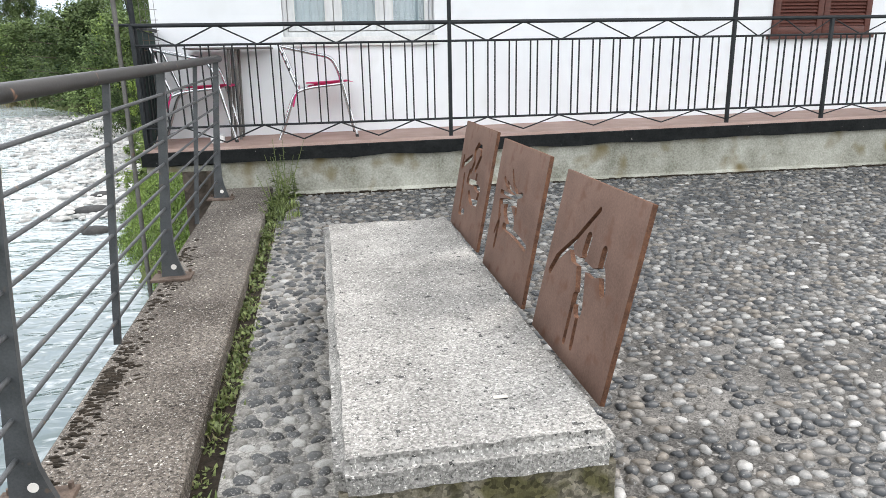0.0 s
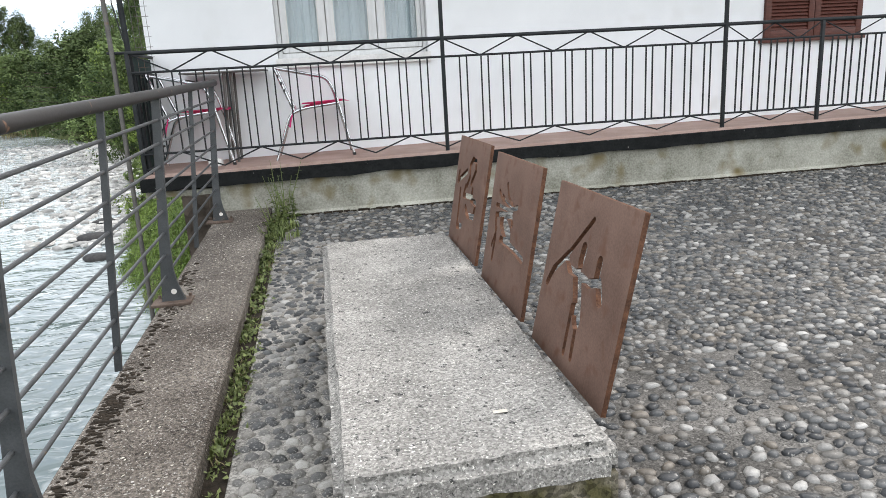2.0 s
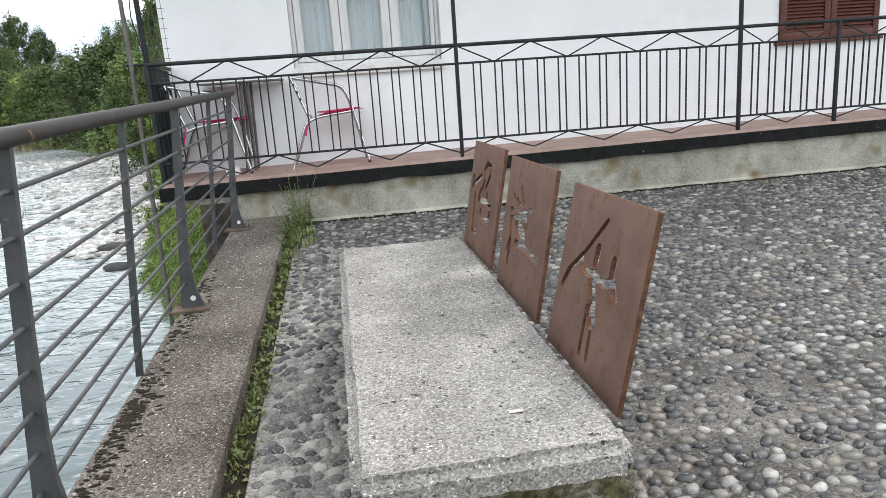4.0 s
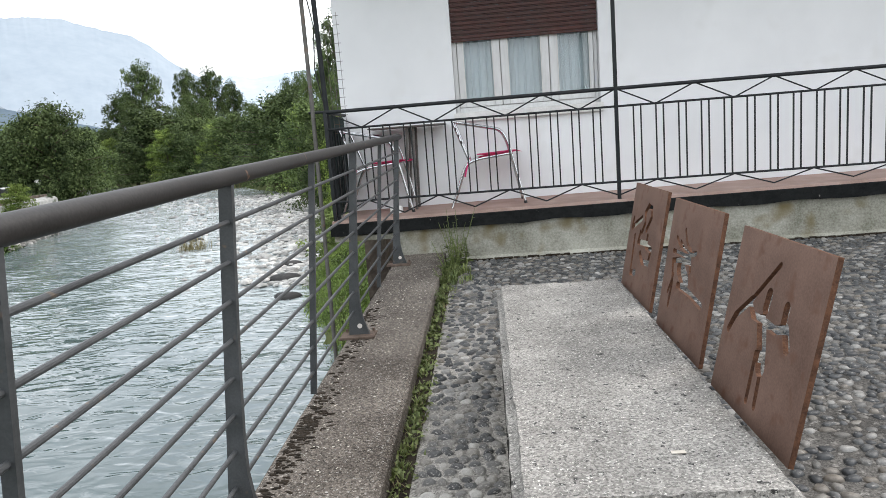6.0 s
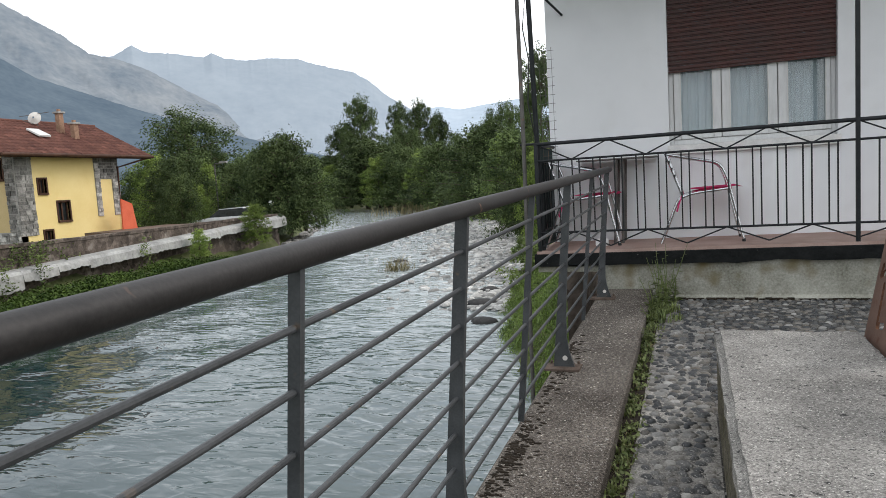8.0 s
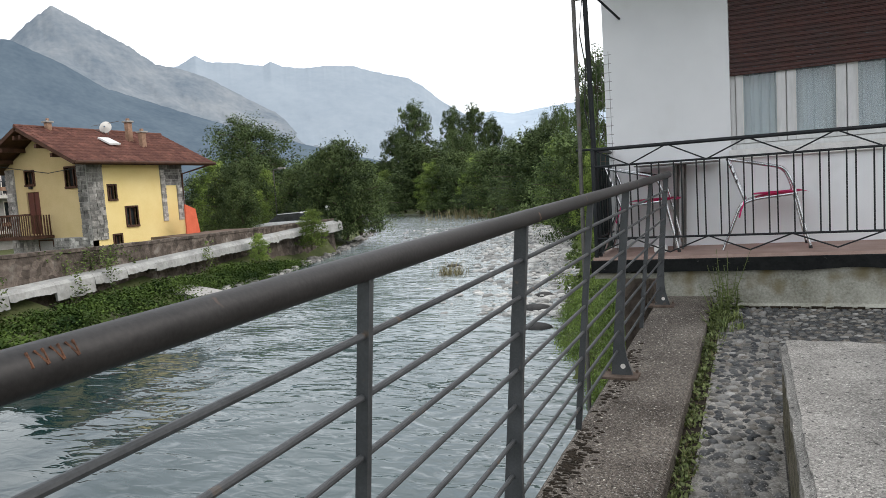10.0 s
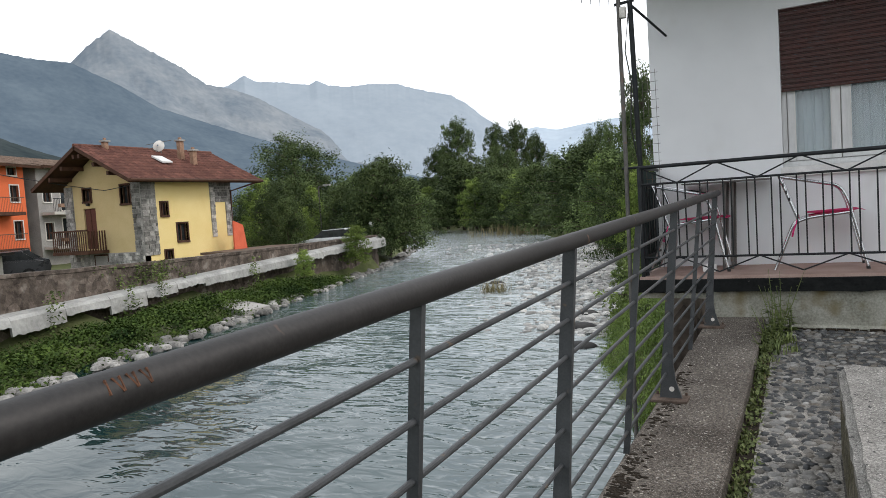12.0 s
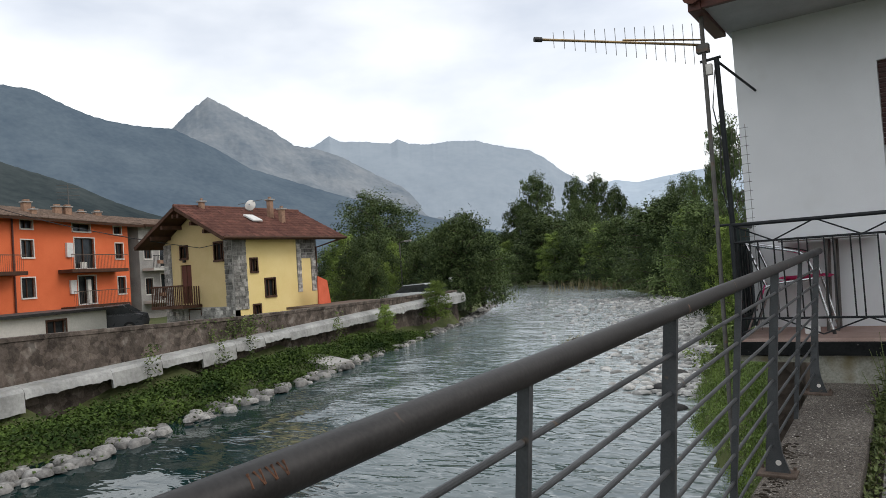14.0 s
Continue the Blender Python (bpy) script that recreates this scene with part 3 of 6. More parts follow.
RIGHT = [(-60, -0.92), (6.15, -0.95), (6.3, -1.1), (7.0, -1.35), (8.0, -1.75), (9.2, -2.25), (9.9, -2.6), (10.5, -2.85), (11.8, -3.25), (14.9, -4.2), (22, -5.6), (42, -10.5), (71, -28.0), (99, -50), (104, -100), (112, -260), (400, -900)]
LEFT = [(-60, -2), (-30, -7), (5.4, -12.7), (16.9, -16.2), (22.3, -18), (33, -21.6), (47, -28), (60, -38), (80, -58), (99, -90), (110, -265), (400, -905)]
WALL = [(-14, -13.8), (7.2, -17.6), (15.5, -19.0), (31, -20.9)]

def land_z(x, y):
    xr, xl = interp(y, RIGHT), interp(y, LEFT)
    bumps = 0.18 * noise.noise((x * 0.35, y * 0.35, 3.1)) + 0.07 * noise.noise((x * 1.3, y * 1.3, 8))
    if x > xr:
        d = x - xr
        if y < 6.3 and x > -0.9:
            return -2.6
        top = interp(y, [(6.3, -0.3), (7.5, 0.05), (10, 0.10), (13, -0.5)])
        return top - (top + 2.0) * math.exp(-1.5 * d) + bumps * min(1, d) * 0.7
    if x < xl:
        d = xl - x
        wall = interp(y, WALL) if y < 31 else xl - 4
        reach = max(1.0, xl - wall)
        foot = interp(y, [(-14, -1.75), (7.2, -1.62), (15.5, -1.38), (31, -1.0)])
        dip = 0.4 * max(0.0, 1 - (x - wall) / 1.1) if y < 31 else 0.0
        return (-dip + min(-2.0 + 0.3 * d + (foot + 1.8) * d / reach, foot) if x > wall else -0.95) + bumps * min(1, d) * 0.7
    return -2.6

# ---- ground, water ----
xs = sorted(set([round(-60 + 0.8 * i, 2) for i in range(76)] + [-3000, -1500, -800, -400, -250, -180, -140, -110, -90, -80, -70, 3, 8, 15, 30, 60, 120, 250, 600, 1500, 3000]))
ys = sorted(set([round(-10 + 0.8 * i, 2) for i in range(90)] + [-3000, -1500, -600, -250, -100, -60, -40, -25, -16, 66, 72, 79, 85, 90, 96, 102, 108, 115, 130, 160, 220, 400, 800, 1500, 3000]))
gv = [(x, y, land_z(x, y)) for y in ys for x in xs]
gf = [(j * len(xs) + i, j * len(xs) + i + 1, (j + 1) * len(xs) + i + 1, (j + 1) * len(xs) + i) for j in range(len(ys) - 1) for i in range(len(xs) - 1)]
tagged(from_arrays("ground", gv, gf, M["earth"], smooth=True), "grassy earth river banks and valley floor", "ground", kind="structure")

def water_sheet():
    wx = np.concatenate([np.arange(-40, 0, 0.35), [0.5]])
    wy = np.concatenate([np.arange(-8, 60, 0.35), np.arange(60, 112, 1.5)])
    v, f = [], []
    for y in wy:
        for x in wx:
            amp = 0.05 if y < 60 else 0.03
            v.append((x - max(0, (y - 45)) * 1.1, y, WATER + amp * noise.noise((x * 0.8, y * 0.45, 1)) + 0.35 * amp * noise.noise((x * 2.2, y * 1.5, 5))))
    for j in range(len(wy) - 1):
        for i in range(len(wx) - 1):
            a = j * len(wx) + i
            f.append((a, a + 1, a + 1 + len(wx), a + len(wx)))
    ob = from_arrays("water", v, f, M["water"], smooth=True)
    return tagged(ob, "shallow fast river with ripples over stones and painted sky sheen", "river", kind="structure")

water_sheet()

# ---- terrace: mortar bed, kerb and retaining wall ----
bed = bmesh.new()
g = [[bed.verts.new((x, y, ground_z(y) + 0.006 * noise.noise((x * 3, y * 3, 0)))) for x in np.linspace(-0.44, 12, 90)] for y in np.linspace(-4, 6.26, 80)]
for r0, r1 in zip(g, g[1:]):
    for i in range(len(r0) - 1):
        bed.faces.new((r0[i], r0[i + 1], r1[i + 1], r1[i]))
pavement = solo("pavement", bed, M["mortar"], "terrace of river cobbles set in grey mortar", "pavement", "structure")
strip = bmesh.new()
sg_rows = []
for i in range(70):
    y = 0.2 + i * 0.075
    sg_rows.append([strip.verts.new((x, y, ground_z(y) + 0.0045 + 0.002 * noise.noise((x * 9, y * 9, 2)))) for x in (-0.36, -0.27, -0.18, -0.09 + 0.03 * noise.noise((y * 2, 0, 0)), 0.008 if 1.2 < y < 3.4 else -0.02 + 0.06 * noise.noise((y * 3, 5, 0)))])
for a, c in zip(sg_rows, sg_rows[1:]):
    for k in range(4):
        strip.faces.new((a[k], a[k + 1], c[k + 1], c[k]))
part("mortar_strip", strip, M["mortar_new"], pavement, "paler dusty mortar beside the kerb")
base = bmesh.new()
prism([(-4, -3.2), (6.26, -3.2), (6.26, -0.03), (-4, ground_z(-4) - 0.03)], "x", -0.86, 12, base)
solo("terrace_base", base, M["old_wall"], "concrete retaining body under the terrace", "retaining wall", "structure")
kerb = bmesh.new()
N = 60
kerb_rows = []
for i in range(N + 1):
    y = -4 + i * 10.24 / N
    z = ground_z(y)
    w = 0.006 * noise.noise((y * 4, 0, 0))
    kerb_rows.append([kerb.verts.new(p) for p in ((-0.91, y, z - 0.5), (-0.91 + w, y, z + 0.075), (-0.895 + w, y, z + 0.092), (-0.46 + w, y, z + 0.094), (-0.442 + w, y, z + 0.08), (-0.442 + w, y, z - 0.3))])
for r0, r1 in zip(kerb_rows, kerb_rows[1:]):
    for k in range(5):
        kerb.faces.new((r0[k], r0[k + 1], r1[k + 1], r1[k]))
bmesh.ops.recalc_face_normals(kerb, faces=kerb.faces[:])
solo("kerb", kerb, M["curb"], "weathered exposed-aggregate concrete kerb beside the railing", "kerb", "structure", smooth=25)

# ---- river railing ----
railing = thing("river_railing", (-0.8, 3, ground_z(3) + 0.09), "grey painted steel railing with round handrail and eight rods", "railing")
def rail_x(z_rel):
    return -0.868 + 0.110 * z_rel / 1.126       # leans in towards the top
def rail_pt(y, z_rel):
    return (rail_x(z_rel), y, ground_z(y) + 0.094 + z_rel)
part("handrail", sweep([rail_pt(y, 1.126) for y in (-3.0, 0, 2.6, 5.0, 5.94)], 0.0265, 20), M["handrail"], railing, "brown-grey weathered round handrail")
RODS = [0.155 + 0.120 * k for k in range(8)]
for z_rel in RODS:
    part("rod", sweep([rail_pt(y, z_rel) for y in (-3.0, 1.5, 5.90)], 0.0075, 10), M["steel"], railing)
for k in range(7):
    y = 0.138 + 0.0084 * k
    z = ground_z(y) + 1.22
    mark = sweep([(-0.758 + 0.0170, y, z + 0.0212), (-0.758 + 0.0262, y + 0.008 * (k % 2), z + 0.0060)], 0.0016, 5)
    part("scratch", mark, M["rust_edge"], railing, "scratched mark")
def main_post(y):
    z0 = ground_z(y) + 0.094
    L = [(rail_x(z) - 0.026, z0 + z) for z in (0.01, 0.3, 0.6, 1.12)]
    R = [(rail_x(1.12) + 0.014, z0 + 1.12), (rail_x(0.6) + 0.020, z0 + 0.6), (rail_x(0.33) + 0.028, z0 + 0.33), (rail_x(0.2) + 0.038, z0 + 0.2), (rail_x(0.12) + 0.055, z0 + 0.12), (rail_x(0.06) + 0.078, z0 + 0.06), (rail_x(0.01) + 0.10, z0 + 0.01)]
    p = part("post", prism(L + R, "y", y - 0.011, y + 0.011), M["steel"], railing)
    part("base_plate", box(rail_x(0) - 0.075, rail_x(0) + 0.135, y - 0.07, y + 0.07, z0 - 0.004, z0 + 0.012, 0.003), M["rust_plate"], p, "rusty base plate")
    # no opening is cut: a pale disc paints the light seen through it
    hole = sweep([(rail_x(0) + 0.045, y - 0.0135, z0 + 0.065), (rail_x(0) + 0.045, y + 0.0135, z0 + 0.065)], 0.015, 14)
    part("drain_hole", hole, M["trim_w"], p, "pale disc painted as light through a round hole")
    for dx in (-0.05, 0.115):
        part("bolt", sweep([(rail_x(0) + dx, y + 0.055, z0 + 0.012), (rail_x(0) + dx, y + 0.055, z0 + 0.03)], 0.009, 6), M["rust_plate"], p)
for y in (-0.17, 1.79, 3.77, 5.80):
    main_post(y)
for y in (-1.15, 0.81, 2.78, 4.78):
    z0 = ground_z(y) + 0.094
    part("slim_post", prism([(rail_x(0.05) - 0.014, z0 + 0.05), (rail_x(0.05) + 0.014, z0 + 0.05), (rail_x(1.12) + 0.013, z0 + 1.12), (rail_x(1.12) - 0.013, z0 + 1.12)], "y", y - 0.008, y + 0.008), M["steel"], railing)

# ---- bench block and three rusted panels ----
bench = thing("bench", (0.345, 2.3, ground_z(2.3)), "pale rough concrete bench block with mossy sides", "bench")
body = prism([(1.205, ground_z(1.2) - 0.04), (3.405, ground_z(3.4) - 0.04), (3.405, 0.285), (1.205, 0.285)], "x", 0.016, 0.664)
for v in body.verts:
    if v.co.y < 2 and v.co.x > 0.3:
        v.co.x -= 0.035
part("body", body, M["bench_side"], bench, "mossy concrete base")
top = box(0.010, 0.668, 1.195, 3.420, 0.285, 0.360)
for v in top.verts:
    if v.co.y < 2 and v.co.x > 0.3:
        v.co.x -= 0.035
bmesh.ops.bevel(top, geom=[e for e in top.edges if max(v.co.z for v in e.verts) > 0.35], offset=0.026, segments=3, affect="EDGES")
bmesh.ops.subdivide_edges(top, edges=[e for e in top.edges if e.calc_length() > 0.3], cuts=40, use_grid_fill=True)
for v in top.verts:
    k = 0.006 * noise.noise(v.co * 7) + 0.006 * noise.noise(v.co * 27)
    v.co += Vector((k, k * 0.7, k * 0.5))
part("slab", top, M["bench"], bench, "pale worn concrete top")
solo("paint_patch", box(0.40, 0.435, 1.405, 1.420, 0.3605, 0.3620, 0.0007), M["petal"], "small white paint mark on the bench", "mark")

def blade(p, q, w0, w1, n=6):
    """A stroke with rounded ends, as a polygon in the panel's plane."""
    p, q = Vector(p), Vector(q)
    d = (q - p).normalized()
    s = Vector((-d.y, d.x))
    out = []
    for k in range(n + 1):
        a = math.pi * k / n
        out.append(q + w1 * (math.cos(a) * -s + math.sin(a) * d))
    for k in range(n + 1):
        a = math.pi * k / n
        out.append(p + w0 * (math.cos(a) * s - math.sin(a) * d))
    return [(v.x, v.y) for v in out]

def panel(y_far, y_near, strokes, label, foot, tall, lean):
    """A leaning steel plate with strokes cut through; u runs from far to near, v up."""
    W, Hh = y_far - y_near, tall
    plate = new("rusted_panel", mesh_of("rusted_panel", box(0, W, -0.0075, 0.0075, 0, Hh, 0.0015), M["corten"], None, 30))
    for line, w in strokes:
        for a, b in zip(line, line[1:]):
            pa, pb = (a[0] * W, a[1] * Hh), (b[0] * W, b[1] * Hh)
            cutter = new("cutter", mesh_of("cutter", prism(blade(pa, pb, w, w), "y", -0.03, 0.03), M["rust_edge"], None, 0))
            mod = plate.modifiers.new("cut", "BOOLEAN")
            mod.object, mod.operation, mod.solver = cutter, "DIFFERENCE", "EXACT"
            me = bpy.data.meshes.new_from_object(plate.evaluated_get(bpy.context.evaluated_depsgraph_get()))
            plate.modifiers.clear()
            plate.data = me
            bpy.data.objects.remove(cutter)
    me.materials.clear()
    me.materials.append(M["corten"])
    me.materials.append(M["rust_edge"])
    for p in me.polygons:
        p.material_index = 0 if abs(p.normal.y) > 0.9 else 1
    plate.matrix_basis = Matrix.Translation((*foot[:1], y_far, foot[1])) @ pose(0, 0, 0, 0, lean, 0) @ pose(0, 0, 0, 0, 0, -90)
    return tagged(plate, label, "panel", "panels along the bench")

P3 = [([(0.527, 0.868), (0.297, 0.624)], 0.0085), ([(0.297, 0.624), (0.135, 0.488), (0.08, 0.39)], 0.0125),
      ([(0.481, 0.70), (0.471, 0.616)], 0.019), ([(0.286, 0.604), (0.346, 0.548), (0.511, 0.548)], 0.013),
      ([(0.463, 0.533), (0.507, 0.436), (0.545, 0.32)], 0.029), ([(0.511, 0.55), (0.60, 0.54), (0.690, 0.574)], 0.014),
      ([(0.681, 0.681), (0.679, 0.584)], 0.017), ([(0.709, 0.577), (0.755, 0.495)], 0.018),
      ([(0.47, 0.371), (0.474, 0.105)], 0.0105), ([(0.555, 0.327), (0.571, 0.11)], 0.0105)]
P2 = [([(0.349, 0.801), (0.425, 0.713), (0.523, 0.677)], 0.0088), ([(0.189, 0.724), (0.28, 0.672), (0.494, 0.649)], 0.0088),
      ([(0.283, 0.707), (0.393, 0.661)], 0.0075), ([(0.154, 0.615), (0.531, 0.624)], 0.0100), ([(0.626, 0.678), (0.382, 0.613)], 0.0100),
      ([(0.173, 0.543), (0.322, 0.577), (0.535, 0.592), (0.564, 0.543)], 0.0112), ([(0.353, 0.526), (0.50, 0.445)], 0.0400),
      ([(0.173, 0.543), (0.227, 0.39), (0.211, 0.209)], 0.0125), ([(0.232, 0.45), (0.16, 0.30)], 0.0088),
      ([(0.352, 0.395), (0.59, 0.397), (0.856, 0.371)], 0.0144)]
P1 = [([(0.532, 0.834), (0.458, 0.767), (0.497, 0.677), (0.439, 0.583)], 0.0149), ([(0.633, 0.823), (0.662, 0.747), (0.561, 0.621)], 0.0149), ([(0.532, 0.834), (0.633, 0.823)], 0.0121),
      ([(0.109, 0.665), (0.093, 0.574), (0.236, 0.644), (0.378, 0.703)], 0.0149), ([(0.226, 0.512), (0.241, 0.399), (0.248, 0.298), (0.261, 0.171), (0.406, 0.201)], 0.0162),
      ([(0.63, 0.575), (0.632, 0.487), (0.777, 0.48), (0.75, 0.354), (0.569, 0.335), (0.474, 0.395)], 0.0162), ([(0.394, 0.574), (0.357, 0.482), (0.595, 0.505)], 0.0149)]
panel(3.453, 2.829, P1, "rust-brown steel panel with curling cut-out marks, leaning at the bench", (0.684, 0.322), 0.541, 10.7)
panel(2.695, 2.111, P2, "rust-brown steel panel with branching cut-out marks, leaning at the bench", (0.682, 0.311), 0.539, 10.3)
panel(2.002, 1.427, P3, "rust-brown steel panel with a long slanting cut-out, leaning at the bench", (0.688, 0.295), 0.531, 12.3)

# ---- white house with raised deck ----
FY = 7.14                                # the facade's plane
house = thing("white_house", (3, FY, 0.45), "white plastered house with brown shutters above a raised deck", "house")
def deck_z(x):
    return 0.478 + 0.0085 * x

W1 = (-0.28, 1.23, 1.37, 2.93)           # window opening: x0 x1 z0 z1
W2 = (5.02, 6.24, 1.37, 2.90)
wall = bmesh.new()
for x0, x1, z0, z1 in ((-1.5, W1[0], 0.2, 4.0), (W1[0], W1[1], 0.2, W1[2]), (W1[0], W1[1], W1[3], 4.0), (W1[1], W2[0], 0.2, 4.0), (W2[0], W2[1], 0.2, W2[2]), (W2[0], W2[1], W2[3], 4.0), (W2[1], 14, 0.2, 4.0)):
    box(x0, x1, FY, FY + 0.32, z0, z1, 0, wall)
bmesh.ops.remove_doubles(wall, verts=wall.verts[:], dist=0.0005)
part("wall", wall, M["white"], house, "white plaster front", smooth=0)
part("wall", box(-1.5, -1.2, FY + 0.325, 15, 0.3, 4.0), M["white"], house)
part("footing", box(-1.45, -1.2, FY + 0.325, 15, -1.2, 0.2), M["old_wall"], house)
part("wall", box(-1.2, 14, 14.7, 15, -0.8, 4.0), M["white"], house)
part("soffit", box(-1.545, 14, FY - 1.0, FY + 1.0, 3.50, 3.56), M["soffit"], house, "grey eave underside")
for i in range(46):
    x = -1.60 + i * 0.34
    part("gutter_tile", sweep([(x, FY - 1.15, 3.60), (x, FY - 0.4, 3.74), (x, FY + 1.2, 4.05)], 0.10, 8), M["roof"], house)
part("eave_board", box(-1.545, 14, FY - 1.06, FY - 1.003, 3.47, 3.62, 0.005), M["shutter_wood"], house, "dark red eave board")
part("gable_board", box(-1.66, -1.548, FY - 1.06, FY - 0.03, 3.46, 3.60, 0.005), M["shutter_wood"], house)

# deck slab with black edge, and the plinth under it
dk = bmesh.new()
prism([(-1.50, deck_z(-1.5) - 0.03), (14, deck_z(14) - 0.03), (14, deck_z(14)), (-1.50, deck_z(-1.5))], "y", 6.205, FY, dk)
part("deck", dk, M["deck"], house, "terracotta coloured deck")
bandm = bmesh.new()
cols = []
for i in range(156):
    x = -1.52 + i * 0.1
    lo = deck_z(x) - 0.142 + 0.018 * noise.noise((x * 2.3, 0, 4)) + 0.010 * noise.noise((x * 9, 2, 4))
    cols.append([bandm.verts.new(p) for p in ((x, 6.20, deck_z(x) - 0.026), (x, 6.185, deck_z(x) - 0.032), (x, 6.188, lo), (x, 6.24, lo))])
for a, c in zip(cols, cols[1:]):
    for k in range(3):
        bandm.faces.new((a[k], a[k + 1], c[k + 1], c[k]))
part("band", bandm, M["bitumen"], house, "black bitumen band with a ragged lower edge", smooth=60)
part("edge", box(-1.52, -1.505, 6.2, FY, deck_z(-1.5) - 0.13, deck_z(-1.5) - 0.028), M["bitumen"], house)
part("slab_underside", box(-1.5, 14, 6.245, FY, 0.26, 0.31), M["plinth"], house)
pl = bmesh.new()
rows = []
for i in range(128):
    x = -0.90 + i * 0.12
    rows.append([pl.verts.new((x, 6.235 + 0.006 * noise.noise((x * 3, z * 7, 1)) - (0.03 if z < 0.02 else 0), z)) for z in (-0.6, 0.0, 0.015, 0.04, 0.12, 0.2, 0.28, 0.40)])
for a, c in zip(rows, rows[1:]):
    for k in range(7):
        pl.faces.new((a[k], c[k], c[k + 1], a[k + 1]))
part("plinth", pl, M["plinth"], house, "damp stained concrete plinth")
# low dark blocks in an uneven strip along the plinth's foot
crack = random.Random(77)
gapm = bmesh.new()
for i in range(150):
    x = -0.4 + i * 0.06 + crack.uniform(-0.02, 0.02)
    box(x, x + crack.uniform(0.05, 0.09), 6.178 + crack.uniform(-0.008, 0.008), 6.215, 0.0, 0.010 + crack.uniform(0, 0.010), 0, gapm)
part("base_gap", gapm, M["dirt"], house, "dark ragged strip in the gap at the foot of the plinth", smooth=0)
part("plinth_end", box(-0.905, -0.6, 6.24, FY, -1.5, 0.26), M["old_wall"], house)

# windows
def pane_sheet(x0, x1, z0, z1, y):
    """A hanging cloth with soft folds."""
    b = bmesh.new()
    n = 40
    top_row = [b.verts.new((x0 + (x1 - x0) * i / n, y + 0.006 * math.sin(i * 1.15) + 0.003 * math.sin(i * 2.9), z1)) for i in range(n + 1)]
    low_row = [b.verts.new((v.co.x + 0.01 * math.sin(i * 0.8), v.co.y, z0)) for i, v in enumerate(top_row)]
    for i in range(n):
        b.faces.new((top_row[i], top_row[i + 1], low_row[i + 1], low_row[i]))
    return b

x0, x1, z0, z1 = W1
wf = box(x0 + 0.003, x0 + 0.045, FY + 0.10, FY + 0.17, z0 + 0.05, z1 - 0.003, 0.004)
box(x1 - 0.04, x1 - 0.003, FY + 0.10, FY + 0.17, z0 + 0.05, z1 - 0.003, 0.004, wf)
box(x0 + 0.045, x1 - 0.04, FY + 0.10, FY + 0.17, z0 + 0.05, z0 + 0.10, 0.004, wf)
win = part("window", wf, M["frame_w"], house, "pale wooden three-leaf window")
for a, c, left, right in ((-0.232, 0.221, 0.067, 0.079), (0.221, 0.730, 0.079, 0.085), (0.730, 1.188, 0.085, 0.044)):
    fr = box(a + 0.004, a + left, FY + 0.085, FY + 0.145, z0 + 0.105, z1 - 0.01, 0.008)
    box(c - right, c - 0.004, FY + 0.085, FY + 0.145, z0 + 0.105, z1 - 0.01, 0.008, fr)
    box(a + left, c - right, FY + 0.085, FY + 0.145, z0 + 0.105, z0 + 0.165, 0.006, fr)
    part("leaf_frame", fr, M["frame_w"], win)
    for e in (a + left - 0.006, c - right - 0.006):
        part("glazing_bead", box(e, e + 0.012, FY + 0.078, FY + 0.084, z0 + 0.16, z1 - 0.02, 0.002), M["sill"], win)
    pn = part("pane", box(a + left - 0.004, c - right + 0.004, FY + 0.112, FY + 0.116, z0 + 0.16, z1 - 0.02), M["glass"], win)
    pn.visible_shadow = False
    part("curtain", pane_sheet(a + 0.02, c - 0.02, z0 + 0.12, z1, FY + 0.20), M["curtain"], win, "sheer pale curtain")
part("room_back", box(x0 - 0.5, x1 + 0.5, FY + 1.4, FY + 1.45, 0.6, 3.3), M["grey_render"], house, "dim room behind the window")
part("sill", box(x0 - 0.02, x1 + 0.02, FY - 0.045, FY + 0.10, z0 - 0.045, z0 - 0.004 + 0.05, 0.006), M["sill"], house, "pale stone sill")
rsh = part("roller_shutter", box(x0 + 0.004, x1 - 0.004, FY + 0.045, FY + 0.06, 2.145, 2.165, 0.003), M["shutter"], house, "dark red-brown roller shutter, half lowered")
for k in range(17):
    zz = 2.168 + k * 0.046
    s = box(x0 + 0.006, x1 - 0.006, FY + 0.044, FY + 0.058, zz, zz + 0.0415)
    bmesh.ops.bevel(s, geom=[e for e in s.edges if abs(e.verts[0].co.x - e.verts[1].co.x) > 1 and e.verts[0].co.y < FY + 0.05], offset=0.012, segments=2, affect="EDGES")
    part("slat", s, M["shutter"], rsh)
x0, x1, z0, z1 = W2
for a, c in ((x0 + 0.004, (x0 + x1) / 2 - 0.004), ((x0 + x1) / 2 + 0.004, x1 - 0.004)):
    fr = box(a, a + 0.07, FY - 0.035, FY + 0.01, z0, z1, 0.004)
    box(c - 0.07, c, FY - 0.035, FY + 0.01, z0, z1, 0.004, fr)
    for zz in (z0, (z0 + z1) / 2, z1 - 0.08):
        box(a + 0.07, c - 0.07, FY - 0.035, FY + 0.01, zz, zz + 0.08, 0.004, fr)
    sh = part("shutter", fr, M["shutter_wood"], house, "closed dark brown louvred shutter")
    k = z0 + 0.085
    while k < z1 - 0.1:
        if abs(k - (z0 + z1) / 2 - 0.03) > 0.06:
            part("louvre", prism([(FY - 0.03, k), (FY - 0.022, k), (FY + 0.005, k + 0.036), (FY - 0.003, k + 0.036)], "x", a + 0.072, c - 0.072), M["shutter_wood"], sh, smooth=0)
        k += 0.037
